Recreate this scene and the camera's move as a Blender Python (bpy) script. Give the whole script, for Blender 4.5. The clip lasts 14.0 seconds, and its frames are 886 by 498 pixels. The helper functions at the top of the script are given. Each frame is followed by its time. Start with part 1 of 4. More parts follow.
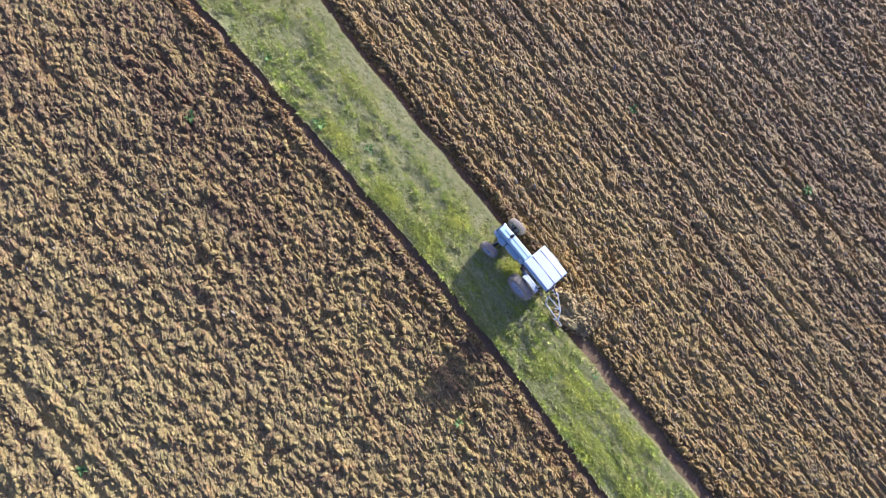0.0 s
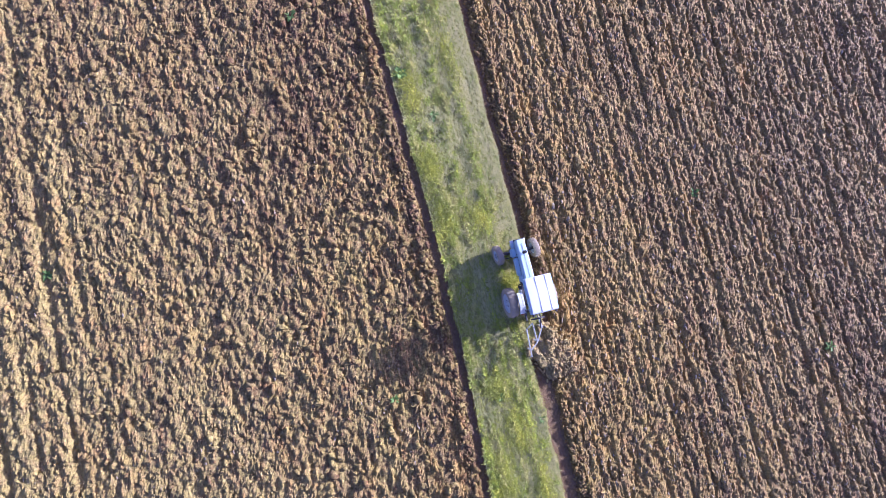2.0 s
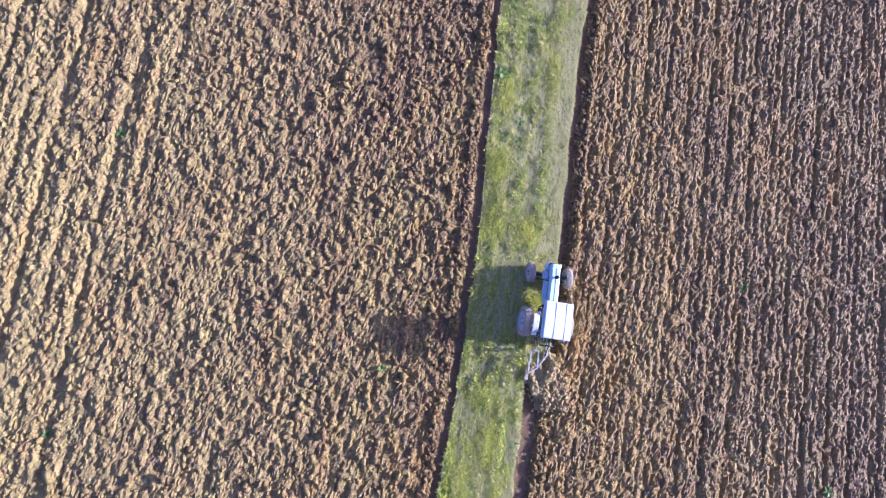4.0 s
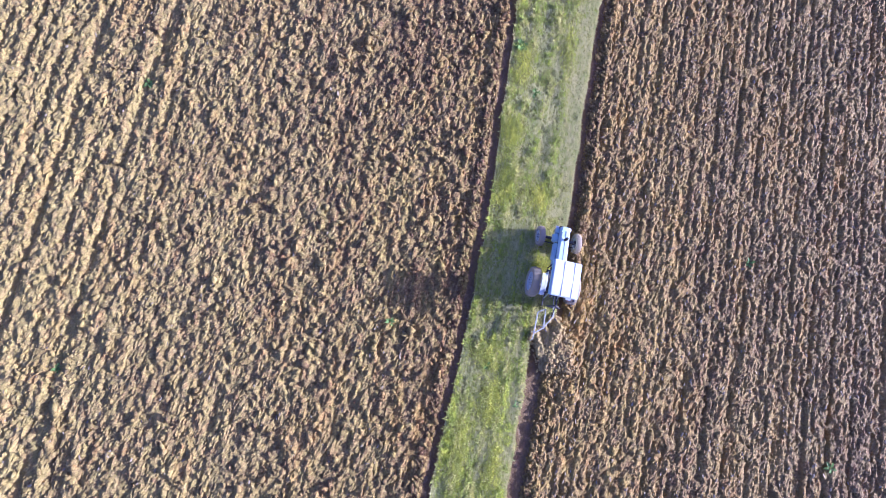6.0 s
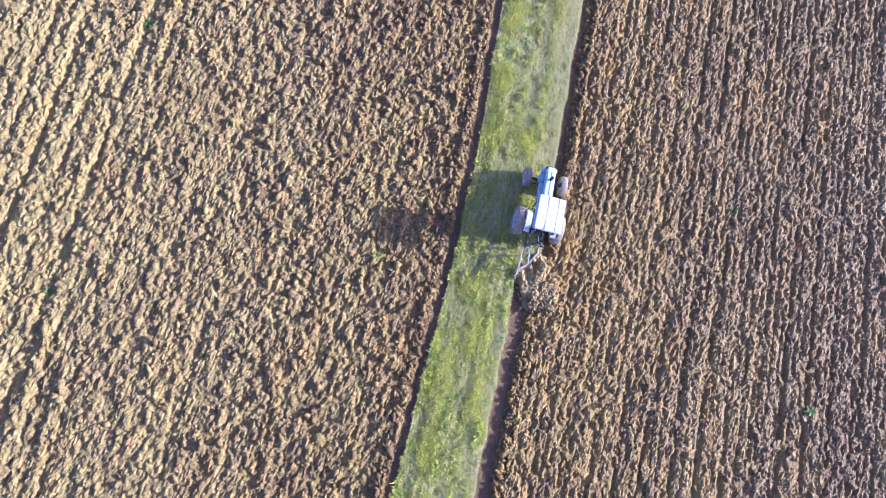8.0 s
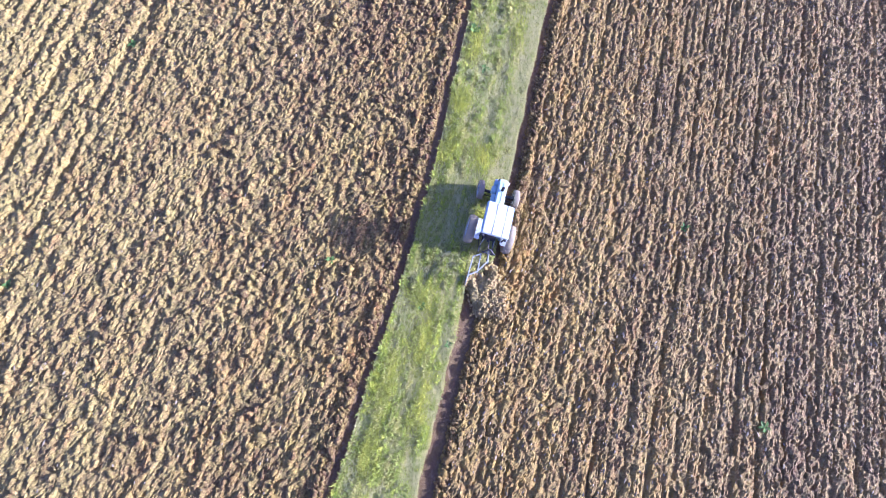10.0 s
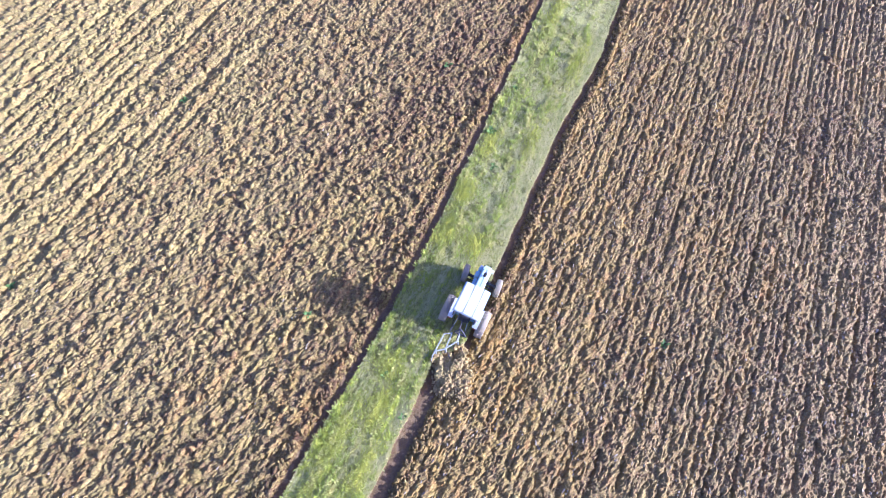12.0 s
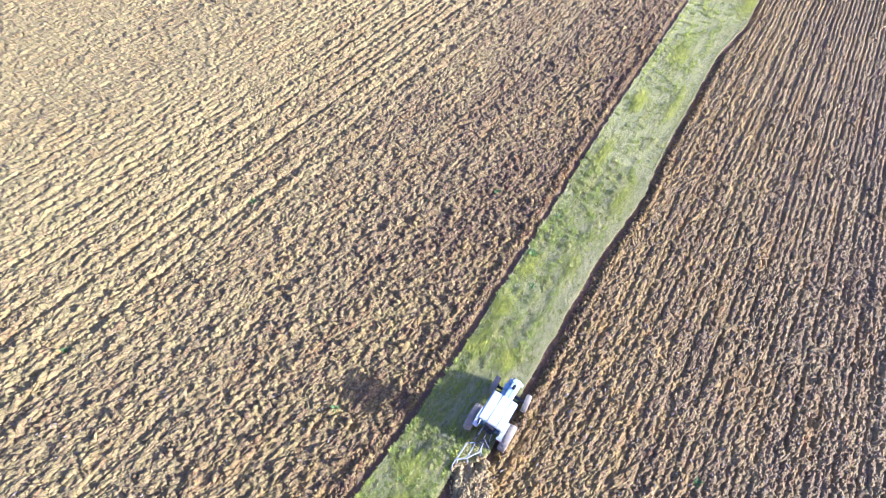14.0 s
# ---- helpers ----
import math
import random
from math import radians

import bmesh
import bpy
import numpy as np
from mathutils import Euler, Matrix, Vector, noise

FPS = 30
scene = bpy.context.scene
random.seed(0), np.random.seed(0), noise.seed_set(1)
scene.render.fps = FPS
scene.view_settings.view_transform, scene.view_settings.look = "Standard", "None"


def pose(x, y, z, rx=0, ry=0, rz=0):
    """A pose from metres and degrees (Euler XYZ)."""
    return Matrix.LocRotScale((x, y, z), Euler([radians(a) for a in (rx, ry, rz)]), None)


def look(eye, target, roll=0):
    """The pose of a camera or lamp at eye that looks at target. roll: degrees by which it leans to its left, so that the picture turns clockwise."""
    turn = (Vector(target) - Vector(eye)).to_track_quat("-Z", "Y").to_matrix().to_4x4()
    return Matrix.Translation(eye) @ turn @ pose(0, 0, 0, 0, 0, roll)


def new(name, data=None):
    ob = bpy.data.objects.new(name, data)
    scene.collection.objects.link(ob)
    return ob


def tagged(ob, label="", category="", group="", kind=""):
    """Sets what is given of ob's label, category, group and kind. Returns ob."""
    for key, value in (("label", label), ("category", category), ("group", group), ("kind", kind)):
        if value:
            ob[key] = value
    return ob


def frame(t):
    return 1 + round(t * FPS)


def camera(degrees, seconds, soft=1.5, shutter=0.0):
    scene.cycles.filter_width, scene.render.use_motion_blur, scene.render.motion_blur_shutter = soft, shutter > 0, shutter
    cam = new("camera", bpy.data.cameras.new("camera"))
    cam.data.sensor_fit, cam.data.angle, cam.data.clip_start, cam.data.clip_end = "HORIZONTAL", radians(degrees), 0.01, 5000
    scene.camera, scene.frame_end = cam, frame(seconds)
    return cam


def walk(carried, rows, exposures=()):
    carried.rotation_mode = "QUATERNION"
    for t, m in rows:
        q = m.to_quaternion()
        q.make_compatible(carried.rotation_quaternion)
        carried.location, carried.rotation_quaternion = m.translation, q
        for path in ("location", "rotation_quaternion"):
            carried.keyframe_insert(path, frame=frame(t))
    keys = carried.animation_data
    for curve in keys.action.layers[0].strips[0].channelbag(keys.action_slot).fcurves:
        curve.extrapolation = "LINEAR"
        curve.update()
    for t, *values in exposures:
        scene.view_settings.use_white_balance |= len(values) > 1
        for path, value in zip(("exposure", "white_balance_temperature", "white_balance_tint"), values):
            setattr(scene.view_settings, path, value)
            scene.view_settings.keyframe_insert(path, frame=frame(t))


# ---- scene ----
cam = camera(70.15, 14.0, soft=0.88)
# seconds, eye in metres, Euler angles in degrees; the world's origin lies under the tractor's roof, y runs along the strip
ROWS = [
    (0.0, -7.486, 3.516, 30.537, 5.864, -6.628, -39.777),
    (0.5, -7.358, 2.786, 30.517, 5.534, -6.371, -33.668),
    (1.0, -7.229, 2.095, 30.493, 5.449, -6.037, -27.207),
    (1.5, -7.098, 1.439, 30.463, 5.581, -5.624, -20.775),
    (2.0, -6.963, 0.811, 30.428, 5.866, -5.133, -14.009),
    (2.5, -6.833, 0.202, 30.390, 6.264, -4.595, -6.910),
    (3.0, -6.725, -0.404, 30.356, 6.777, -4.081, -0.337),
    (3.5, -6.656, -1.025, 30.333, 7.410, -3.679, 4.606),
    (4.0, -6.624, -1.695, 30.321, 8.124, -3.435, 7.543),
    (4.5, -6.616, -2.447, 30.318, 8.860, -3.338, 9.105),
    (5.0, -6.607, -3.284, 30.318, 9.549, -3.352, 9.815),
    (5.5, -6.567, -4.186, 30.316, 10.127, -3.429, 10.085),
    (6.0, -6.462, -5.124, 30.306, 10.559, -3.518, 10.219),
    (6.5, -6.262, -6.068, 30.283, 10.857, -3.575, 10.407),
    (7.0, -5.943, -6.999, 30.246, 11.098, -3.574, 10.730),
    (7.5, -5.490, -7.921, 30.191, 11.444, -3.515, 11.154),
    (8.0, -4.900, -8.822, 30.125, 12.067, -3.410, 11.557),
    (8.5, -4.176, -9.683, 30.054, 13.113, -3.277, 11.829),
    (9.0, -3.328, -10.478, 29.986, 14.678, -3.135, 11.975),
    (9.5, -2.377, -11.181, 29.928, 16.774, -3.003, 12.210),
    (10.0, -1.348, -11.772, 29.882, 19.299, -2.892, 13.072),
    (10.5, -0.276, -12.237, 29.845, 22.006, -2.805, 15.510),
    (11.0, 0.811, -12.576, 29.817, 24.708, -2.720, 18.779),
    (11.5, 1.869, -12.817, 29.798, 27.370, -2.642, 21.522),
    (12.0, 2.822, -13.019, 29.784, 30.061, -2.605, 23.597),
    (12.5, 3.579, -13.253, 29.765, 32.888, -2.622, 25.620),
    (13.0, 4.078, -13.576, 29.735, 35.923, -2.625, 27.872),
    (13.5, 4.322, -14.018, 29.691, 39.169, -2.531, 29.817),
    (14.0, 4.344, -14.579, 29.634, 42.608, -2.315, 30.732),
]
EXPOSURES = [(0.0, 0.68, 4620, 57), (0.6, 0.72, 4630, 63), (1.8, 0.80, 4600, 70), (3.0, 0.85, 4540, 71), (6.5, 0.95, 4460, 67), (9.5, 1.17, 4460, 64), (12.0, 1.19, 4420, 61), (14.0, 1.21, 4405, 60)]
walk(cam, [(t, pose(x, y, z, rx, ry, rz)) for t, x, y, z, rx, ry, rz in ROWS], EXPOSURES)

# ---- world, sun ----
SUN_DIR = Vector((7.9, 1.7, 2.5)).normalized()
world = bpy.data.worlds.new("sky")
scene.world = world
world.use_nodes = True
wt = world.node_tree
sky = wt.nodes.new("ShaderNodeTexSky")
sky.sky_type = "NISHITA"
sky.sun_disc = False
sky.dust_density = 2.5
sky.ozone_density = 1.0
sky.sun_elevation = math.asin(SUN_DIR.z)
sky.sun_rotation = math.atan2(SUN_DIR.x, SUN_DIR.y)
wt.links.new(sky.outputs[0], wt.nodes["Background"].inputs[0])
wt.nodes["Background"].inputs[1].default_value = 0.097
sun_data = bpy.data.lights.new("sun", "SUN")
sun_data.energy = 5.0
sun_data.angle = radians(0.5)
sun_data.color = (1.0, 0.99, 0.55)
sun = new("sun", sun_data)
sun.matrix_world = look(SUN_DIR * 60, (0, 0, 0))

# ---- materials ----


class Nodes:
    """A small builder for procedural materials."""

    def __init__(self, name, rough=0.9, metal=0.0):
        self.mat = bpy.data.materials.new(name)
        self.mat.use_nodes = True
        self.t = self.mat.node_tree
        self.bsdf = self.t.nodes["Principled BSDF"]
        self.bsdf.inputs["Roughness"].default_value = rough
        self.bsdf.inputs["Metallic"].default_value = metal

    def add(self, kind):
        return self.t.nodes.new(kind)

    def put(self, value, socket):
        if isinstance(value, bpy.types.NodeSocket):
            self.t.links.new(value, socket)
        elif isinstance(value, (tuple, list)) and len(value) == 3 and socket.type == "RGBA":
            socket.default_value = (*value, 1)
        else:
            socket.default_value = value

    def place(self, scale=(1, 1, 1)):
        g = self.add("ShaderNodeNewGeometry")
        m = self.add("ShaderNodeMapping")
        m.inputs["Scale"].default_value = scale
        self.t.links.new(g.outputs["Position"], m.inputs["Vector"])
        return m.outputs[0]

    def local(self, scale=(1, 1, 1)):
        g = self.add("ShaderNodeTexCoord")
        m = self.add("ShaderNodeMapping")
        m.inputs["Scale"].default_value = scale
        self.t.links.new(g.outputs["Object"], m.inputs["Vector"])
        return m.outputs[0]

    def noise(self, vector, scale, detail=3.0, rough=0.6):
        n = self.add("ShaderNodeTexNoise")
        n.inputs["Scale"].default_value = scale
        n.inputs["Detail"].default_value = detail
        n.inputs["Roughness"].default_value = rough
        self.t.links.new(vector, n.inputs["Vector"])
        return n.outputs["Fac"]

    def ramp(self, fac, stops):
        r = self.add("ShaderNodeValToRGB")
        e = r.color_ramp.elements
        while len(e) < len(stops):
            e.new(0.5)
        for el, (p, c) in zip(e, stops):
            el.position, el.color = p, (*c, 1) if len(c) == 3 else c
        self.put(fac, r.inputs[0])
        return r.outputs[0]

    def level(self, fac, lo, hi, a=0.0, b=1.0):
        r = self.add("ShaderNodeMapRange")
        r.clamp = True
        for v, i in zip((fac, lo, hi, a, b), range(5)):
            self.put(v, r.inputs[i])
        return r.outputs[0]

    def mix(self, fac, a, b, blend="MIX"):
        m = self.add("ShaderNodeMix")
        m.data_type, m.blend_type = "RGBA", blend
        self.put(fac, m.inputs[0])
        self.put(a, m.inputs[6])
        self.put(b, m.inputs[7])
        return m.outputs[2]

    def sum(self, a, b, op="ADD"):
        m = self.add("ShaderNodeMath")
        m.operation = op
        self.put(a, m.inputs[0])
        self.put(b, m.inputs[1])
        return m.outputs[0]

    def bump(self, height, strength, distance):
        b = self.add("ShaderNodeBump")
        b.inputs["Strength"].default_value = strength
        b.inputs["Distance"].default_value = distance
        self.t.links.new(height, b.inputs["Height"])
        self.t.links.new(b.outputs[0], self.bsdf.inputs["Normal"])

    def done(self, colour, rough=None):
        self.put(colour, self.bsdf.inputs["Base Color"])
        if rough is not None:
            self.put(rough, self.bsdf.inputs["Roughness"])
        return self.mat


def soil_material(name, dry, moist, rust, pale, dryness, rusty, sheen=0.0, greyer=None, banked=None):
    """Ploughed earth: dry tan crust over moist brown, with rusty streaks along the rows."""
    n = Nodes(name)
    wide = n.noise(n.place((0.30, 0.06, 0.3)), 1.0, 4)
    mid = n.noise(n.place((1.6, 0.8, 1.6)), 1.0, 4)
    fine = n.noise(n.place(), 9.0, 6, 0.7)
    geo = n.add("ShaderNodeNewGeometry")
    island = geo.outputs["Random Per Island"]
    d = n.sum(n.sum(n.level(wide, 0.3, 0.7, -0.25, 0.25), n.level(mid, 0.3, 0.7, -0.2, 0.2)), n.level(fine, 0.32, 0.68, -0.5, 0.5))
    d = n.sum(d, n.level(island, 0, 1, -0.4, 0.4))
    if isinstance(dryness, tuple):
        xyz = n.add("ShaderNodeSeparateXYZ")
        n.t.links.new(geo.outputs["Position"], xyz.inputs[0])
        d = n.sum(d, n.level(xyz.outputs[0], *dryness))
        d = n.sum(d, n.level(xyz.outputs[1], -4.0, 16.0, 0.04, -0.20))
    else:
        d = n.sum(d, dryness)
    c = n.mix(n.level(d, 0.0, 1.0), moist, dry)
    streak = n.noise(n.place((0.9, 0.16, 0.9)), 1.0, 5, 0.65)
    c = n.mix(n.level(streak, 0.50, 0.72, 0.0, rusty), c, rust)
    speck = n.noise(n.place((1, 0.7, 1)), 3.8, 4, 0.65)
    c = n.mix(n.level(speck, 0.57, 0.70, 0.0, 0.65), c, pale)
    hue = n.ramp(n.noise(n.place((2.4, 1.2, 2.4)), 1.0, 5, 0.7), [(0.32, (1.22, 0.97, 0.66)), (0.44, (1.06, 1.0, 0.80)), (0.56, (1.09, 1.06, 0.66)), (0.70, (1.0, 0.96, 0.90))])
    c = n.mix(1.0, c, hue, "MULTIPLY")
    if banked:
        across = n.add("ShaderNodeSeparateXYZ")
        n.t.links.new(geo.outputs["Position"], across.inputs[0])
        near = n.level(across.outputs[0], *banked)
        c = n.mix(n.sum(near, n.level(mid, 0.35, 0.65), "MULTIPLY"), c, n.mix(1.0, c, (1.09, 1.05, 0.70), "MULTIPLY"))
    if greyer:
        along = n.add("ShaderNodeSeparateXYZ")
        n.t.links.new(geo.outputs["Position"], along.inputs[0])
        c = n.mix(n.level(along.outputs[0], *greyer), c, n.mix(1.0, c, (0.99, 0.98, 1.16), "MULTIPLY"))
    n.bump(n.sum(fine, n.noise(n.place(), 24.0, 3)), 1.0, 0.06)
    return n.done(c, n.level(fine, 0.3, 0.7, 0.95 - sheen, 0.8 - sheen))


SOIL_DRY = soil_material("dry_ploughed_soil", (0.390, 0.316, 0.112), (0.146, 0.088, 0.042), (0.335, 0.200, 0.048), (0.51, 0.425, 0.190), (-32.0, -5.0, 1.02, 0.34), 0.48, banked=(-13.0, -4.8, 0.0, 0.9))
SOIL_MOIST = soil_material("moist_ploughed_soil", (0.355, 0.264, 0.086), (0.132, 0.078, 0.036), (0.355, 0.222, 0.042), (0.53, 0.455, 0.20), 0.54, 0.76, 0.1, (9.0, 19.0, 0.0, 0.5), (11.0, 2.5, 0.0, 0.9))
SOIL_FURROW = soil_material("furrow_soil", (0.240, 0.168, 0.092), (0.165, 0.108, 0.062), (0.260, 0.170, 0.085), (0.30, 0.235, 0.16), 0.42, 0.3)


def turf_material():
    n = Nodes("turf")
    a = n.noise(n.place((2.2, 0.30, 1)), 1.0, 6, 0.7)
    rows = n.noise(n.place((3.0, 0.07, 1)), 1.0, 4, 0.6)
    b = n.noise(n.place(), 7.0, 6, 0.7)
    c = n.ramp(a, [(0.30, (0.15, 0.14, 0.055)), (0.47, (0.32, 0.305, 0.085)), (0.60, (0.53, 0.515, 0.13)), (0.75, (0.61, 0.61, 0.14))])
    straw = n.mix(n.level(b, 0.35, 0.65), (0.40, 0.38, 0.10), (0.66, 0.64, 0.195))
    c = n.mix(n.level(n.sum(n.sum(rows, b), a, "SUBTRACT"), 0.44, 0.68), c, straw)
    n.bump(n.sum(b, n.noise(n.place((1.0, 0.5, 1)), 26.0, 3)), 1.0, 0.06)
    return n.done(c, 0.9)


TURF = turf_material()


def blade_material(name, stops, rough=0.65, lanes=0.0):
    """Blades whose colour goes by patch, tuft and, on mown turf, by lanes along the strip."""
    n = Nodes(name, rough)
    geo = n.add("ShaderNodeNewGeometry")
    patch = n.noise(n.place((1.9, 0.42, 1)), 1.0, 4, 0.65)
    tuft = n.noise(n.place((1, 0.7, 0.3)), 4.4, 4, 0.65)
    f = n.sum(n.level(geo.outputs["Random Per Island"], 0, 1, -0.12, 0.12), n.sum(n.level(patch, 0.34, 0.70), n.level(tuft, 0.34, 0.66, -0.36, 0.36)))
    if lanes:
        lane = n.noise(n.place((2.4, 0.035, 1)), 1.0, 2, 0.5)
        f = n.sum(f, n.level(lane, 0.36, 0.64, -lanes, lanes))
        xyz = n.add("ShaderNodeSeparateXYZ")
        n.t.links.new(geo.outputs["Position"], xyz.inputs[0])
        f = n.sum(f, n.level(xyz.outputs[1], -6.0, 9.0, 0.02, -0.16))
        f = n.sum(f, n.level(xyz.outputs[1], 22.0, 50.0, 0.0, 0.26))
        f = n.sum(f, n.level(xyz.outputs[0], -1.5, -0.25, 0.03, -0.22))
    c = n.ramp(f, stops)
    n.bsdf.inputs["Specular IOR Level"].default_value = 0.2
    back = n.add("ShaderNodeBsdfTranslucent")
    n.put(c, back.inputs["Color"])
    both = n.add("ShaderNodeMixShader")
    both.inputs[0].default_value = 0.35
    n.t.links.new(n.bsdf.outputs[0], both.inputs[1])
    n.t.links.new(back.outputs[0], both.inputs[2])
    n.t.links.new(both.outputs[0], n.t.nodes["Material Output"].inputs["Surface"])
    return n.done(c)


GRASS = blade_material("grass_blades", [(0.0, (0.70, 0.67, 0.20)), (0.28, (0.58, 0.595, 0.14)), (0.50, (0.44, 0.495, 0.10)), (0.78, (0.52, 0.60, 0.08)), (1.0, (0.78, 0.80, 0.10))], lanes=0.34)
WEED = blade_material("weed_leaves", [(0.0, (0.15, 0.27, 0.06)), (1.0, (0.28, 0.42, 0.09))], 0.5)


def paint(name, colour, rough=0.4, dirt=(0.32, 0.25, 0.18), dirty=0.35, metal=0.0):
    n = Nodes(name, rough, metal)
    a = n.noise(n.local(), 3.0, 6, 0.7)
    b = n.noise(n.local(), 22.0, 4, 0.7)
    c = n.mix(n.level(n.sum(a, n.level(b, 0.3, 0.7, -0.1, 0.1)), 0.50, 0.80, 0.0, dirty), colour, dirt)
    n.bump(b, 0.08, 0.01)
    return n.done(c, n.level(a, 0.3, 0.7, rough, min(1.0, rough + 0.3)))


ROOF_WHITE = paint("white_roof_sheet", (0.66, 0.72, 0.665), 0.45, dirty=0.10)
SKIRT_BLUE = paint("pale_blue_paint", (0.38, 0.60, 0.64), 0.4, dirty=0.15)
HOOD_PALE = paint("faded_pale_blue_paint", (0.50, 0.67, 0.62), 0.35, dirty=0.15)
HOOD_SIDE = paint("mid_blue_paint", (0.47, 0.63, 0.59), 0.4, dirty=0.25)
BODY_BLUE = paint("blue_paint", (0.22, 0.38, 0.44), 0.5, dirty=0.55)
FENDER_WHITE = paint("off_white_paint", (0.63, 0.685, 0.63), 0.4, dirty=0.20)
RUBBER = paint("dusty_tyre_rubber", (0.37, 0.32, 0.215), 0.9, dirt=(0.49, 0.40, 0.19), dirty=1.0)
RIM_GREY = paint("dusty_grey_rim", (0.52, 0.55, 0.50), 0.5, dirty=0.3)
STEEL = paint("worn_pale_steel", (0.47, 0.49, 0.41), 0.5, dirty=0.35)
BRIGHT = paint("muddy_steel", (0.288, 0.248, 0.192), 0.5, dirt=(0.36, 0.28, 0.18), dirty=0.95, metal=0.2)
BLACK = paint("sooty_black_metal", (0.025, 0.025, 0.028), 0.6, dirty=0.25)
DARK = paint("oily_dark_metal", (0.06, 0.06, 0.065), 0.55, dirty=0.4)
SEAM = paint("grey_joint_sealant", (0.3, 0.31, 0.33), 0.7, dirty=0.3)
SEAT = paint("cracked_black_vinyl", (0.04, 0.04, 0.042), 0.5, dirty=0.3)
LAMP = paint("headlamp_glass", (0.7, 0.72, 0.72), 0.15, dirty=0.1)
RED = paint("red_tail_lens", (0.22, 0.03, 0.02), 0.3, dirty=0.2)

# ---- the ground: one sheet with the strip, the furrows and the ploughed rows ----
RNG = np.random.default_rng(7)


def lattice_noise(x, y, cell, seed):
    """Smooth value noise, 0 to 1."""
    table = np.random.default_rng(seed).random((256, 256))
    fx, fy = x / cell, y / cell
    ix, iy = np.floor(fx).astype(int), np.floor(fy).astype(int)
    ax, ay = fx - ix, fy - iy
    ax, ay = ax * ax * (3 - 2 * ax), ay * ay * (3 - 2 * ay)
    g = lambda i, j: table[i & 255, j & 255]
    return (g(ix, iy) * (1 - ax) + g(ix + 1, iy) * ax) * (1 - ay) + (g(ix, iy + 1) * (1 - ax) + g(ix + 1, iy + 1) * ax) * ay


def crumble(x, y, cell, seed, turn=0.17, long=0.64):
    """Lumps that meet in sharp creases, 0 to 1, a little longer along the rows."""
    c, d = math.cos(turn), math.sin(turn)
    a, b = c * x + d * y, long * (c * y - d * x)
    return np.abs(2 * lattice_noise(a + 0.5 * cell * lattice_noise(x, y, cell * 1.7, seed + 1), b, cell, seed) - 1)


def step(v, a, b):
    s = np.clip((v - a) / (b - a), 0, 1)
    return s * s * (3 - 2 * s)


EDGE_L, EDGE_R = -3.9, 0.25  # the strip's edges on the sheet's own grid
FURROW = -0.16


def left_edge(y):
    return np.interp(y, [-40, -20, -13, -8.5, -4, 0, 4, 9, 14, 18, 22, 30, 40, 54, 90], [-5.2, -4.7, -4.32, -4.12, -3.85, -3.75, -3.70, -3.88, -4.05, -4.15, -4.38, -4.6, -4.75, -4.9, -5.6]) + 0.10 * (lattice_noise(y * 0, y, 0.9, 3) - 0.5)


def right_edge(y):
    ahead = np.interp(y, [0, 4, 7, 10, 14, 18, 21.4, 25, 29, 34, 39, 44, 48, 51, 58, 90], [0.28, 0.26, 0.22, 0.17, 0.20, 0.50, 0.74, 0.54, 0.36, 0.38, 0.32, 0.30, 0.80, 1.25, 1.20, 1.9])
    behind = np.interp(y, [-40, -13, -9, -6, -3], [-1.0, -0.82, -0.74, -0.70, -0.74])
    return behind + (ahead - behind) * step(y, -2.9, -1.2) + 0.10 * (lattice_noise(y * 0, y, 0.8, 5) - 0.5)


def shift(u, y):
    """From the grid's own x to the world's x, so that its columns follow the strip's edges."""
    dl, dr = left_edge(y) - EDGE_L, right_edge(y) - EDGE_R
    near = np.where(u < EDGE_L, np.clip((u + 16) / (16 + EDGE_L), 0, 1) * dl, 0)
    mid = np.clip((u - EDGE_L) / (EDGE_R - EDGE_L), 0, 1)
    inside = np.where((u >= EDGE_L) & (u <= EDGE_R), dl + (dr - dl) * mid, 0)
    slow = np.interp(y, [-9, 5], [-0.98, 0.02])
    dr = slow + (dr - slow) * np.clip(1 - (u - EDGE_R) / 2.4, 0, 1)
    far = np.where(u > EDGE_R, np.clip((14 - u) / (14 - EDGE_R), 0, 1) * dr, 0)
    return u + near + inside + far


TRACKS = ((-24.6, 1.0, 0.22), (-21.6, 1.0, 0.22), (-23.1, 0.55, 0.15), (-20.1, 0.5, 0.14), (-26.1, 0.6, 0.18), (-27.7, 0.7, 0.2), (-29.3, 0.6, 0.2), (-31.0, 0.6, 0.22), (-11.9, 0.4, 0.18), (-14.6, 0.4, 0.16), (-8.3, 0.35, 0.15), (16.6, 0.45, 0.25), (11.2, 0.3, 0.2))


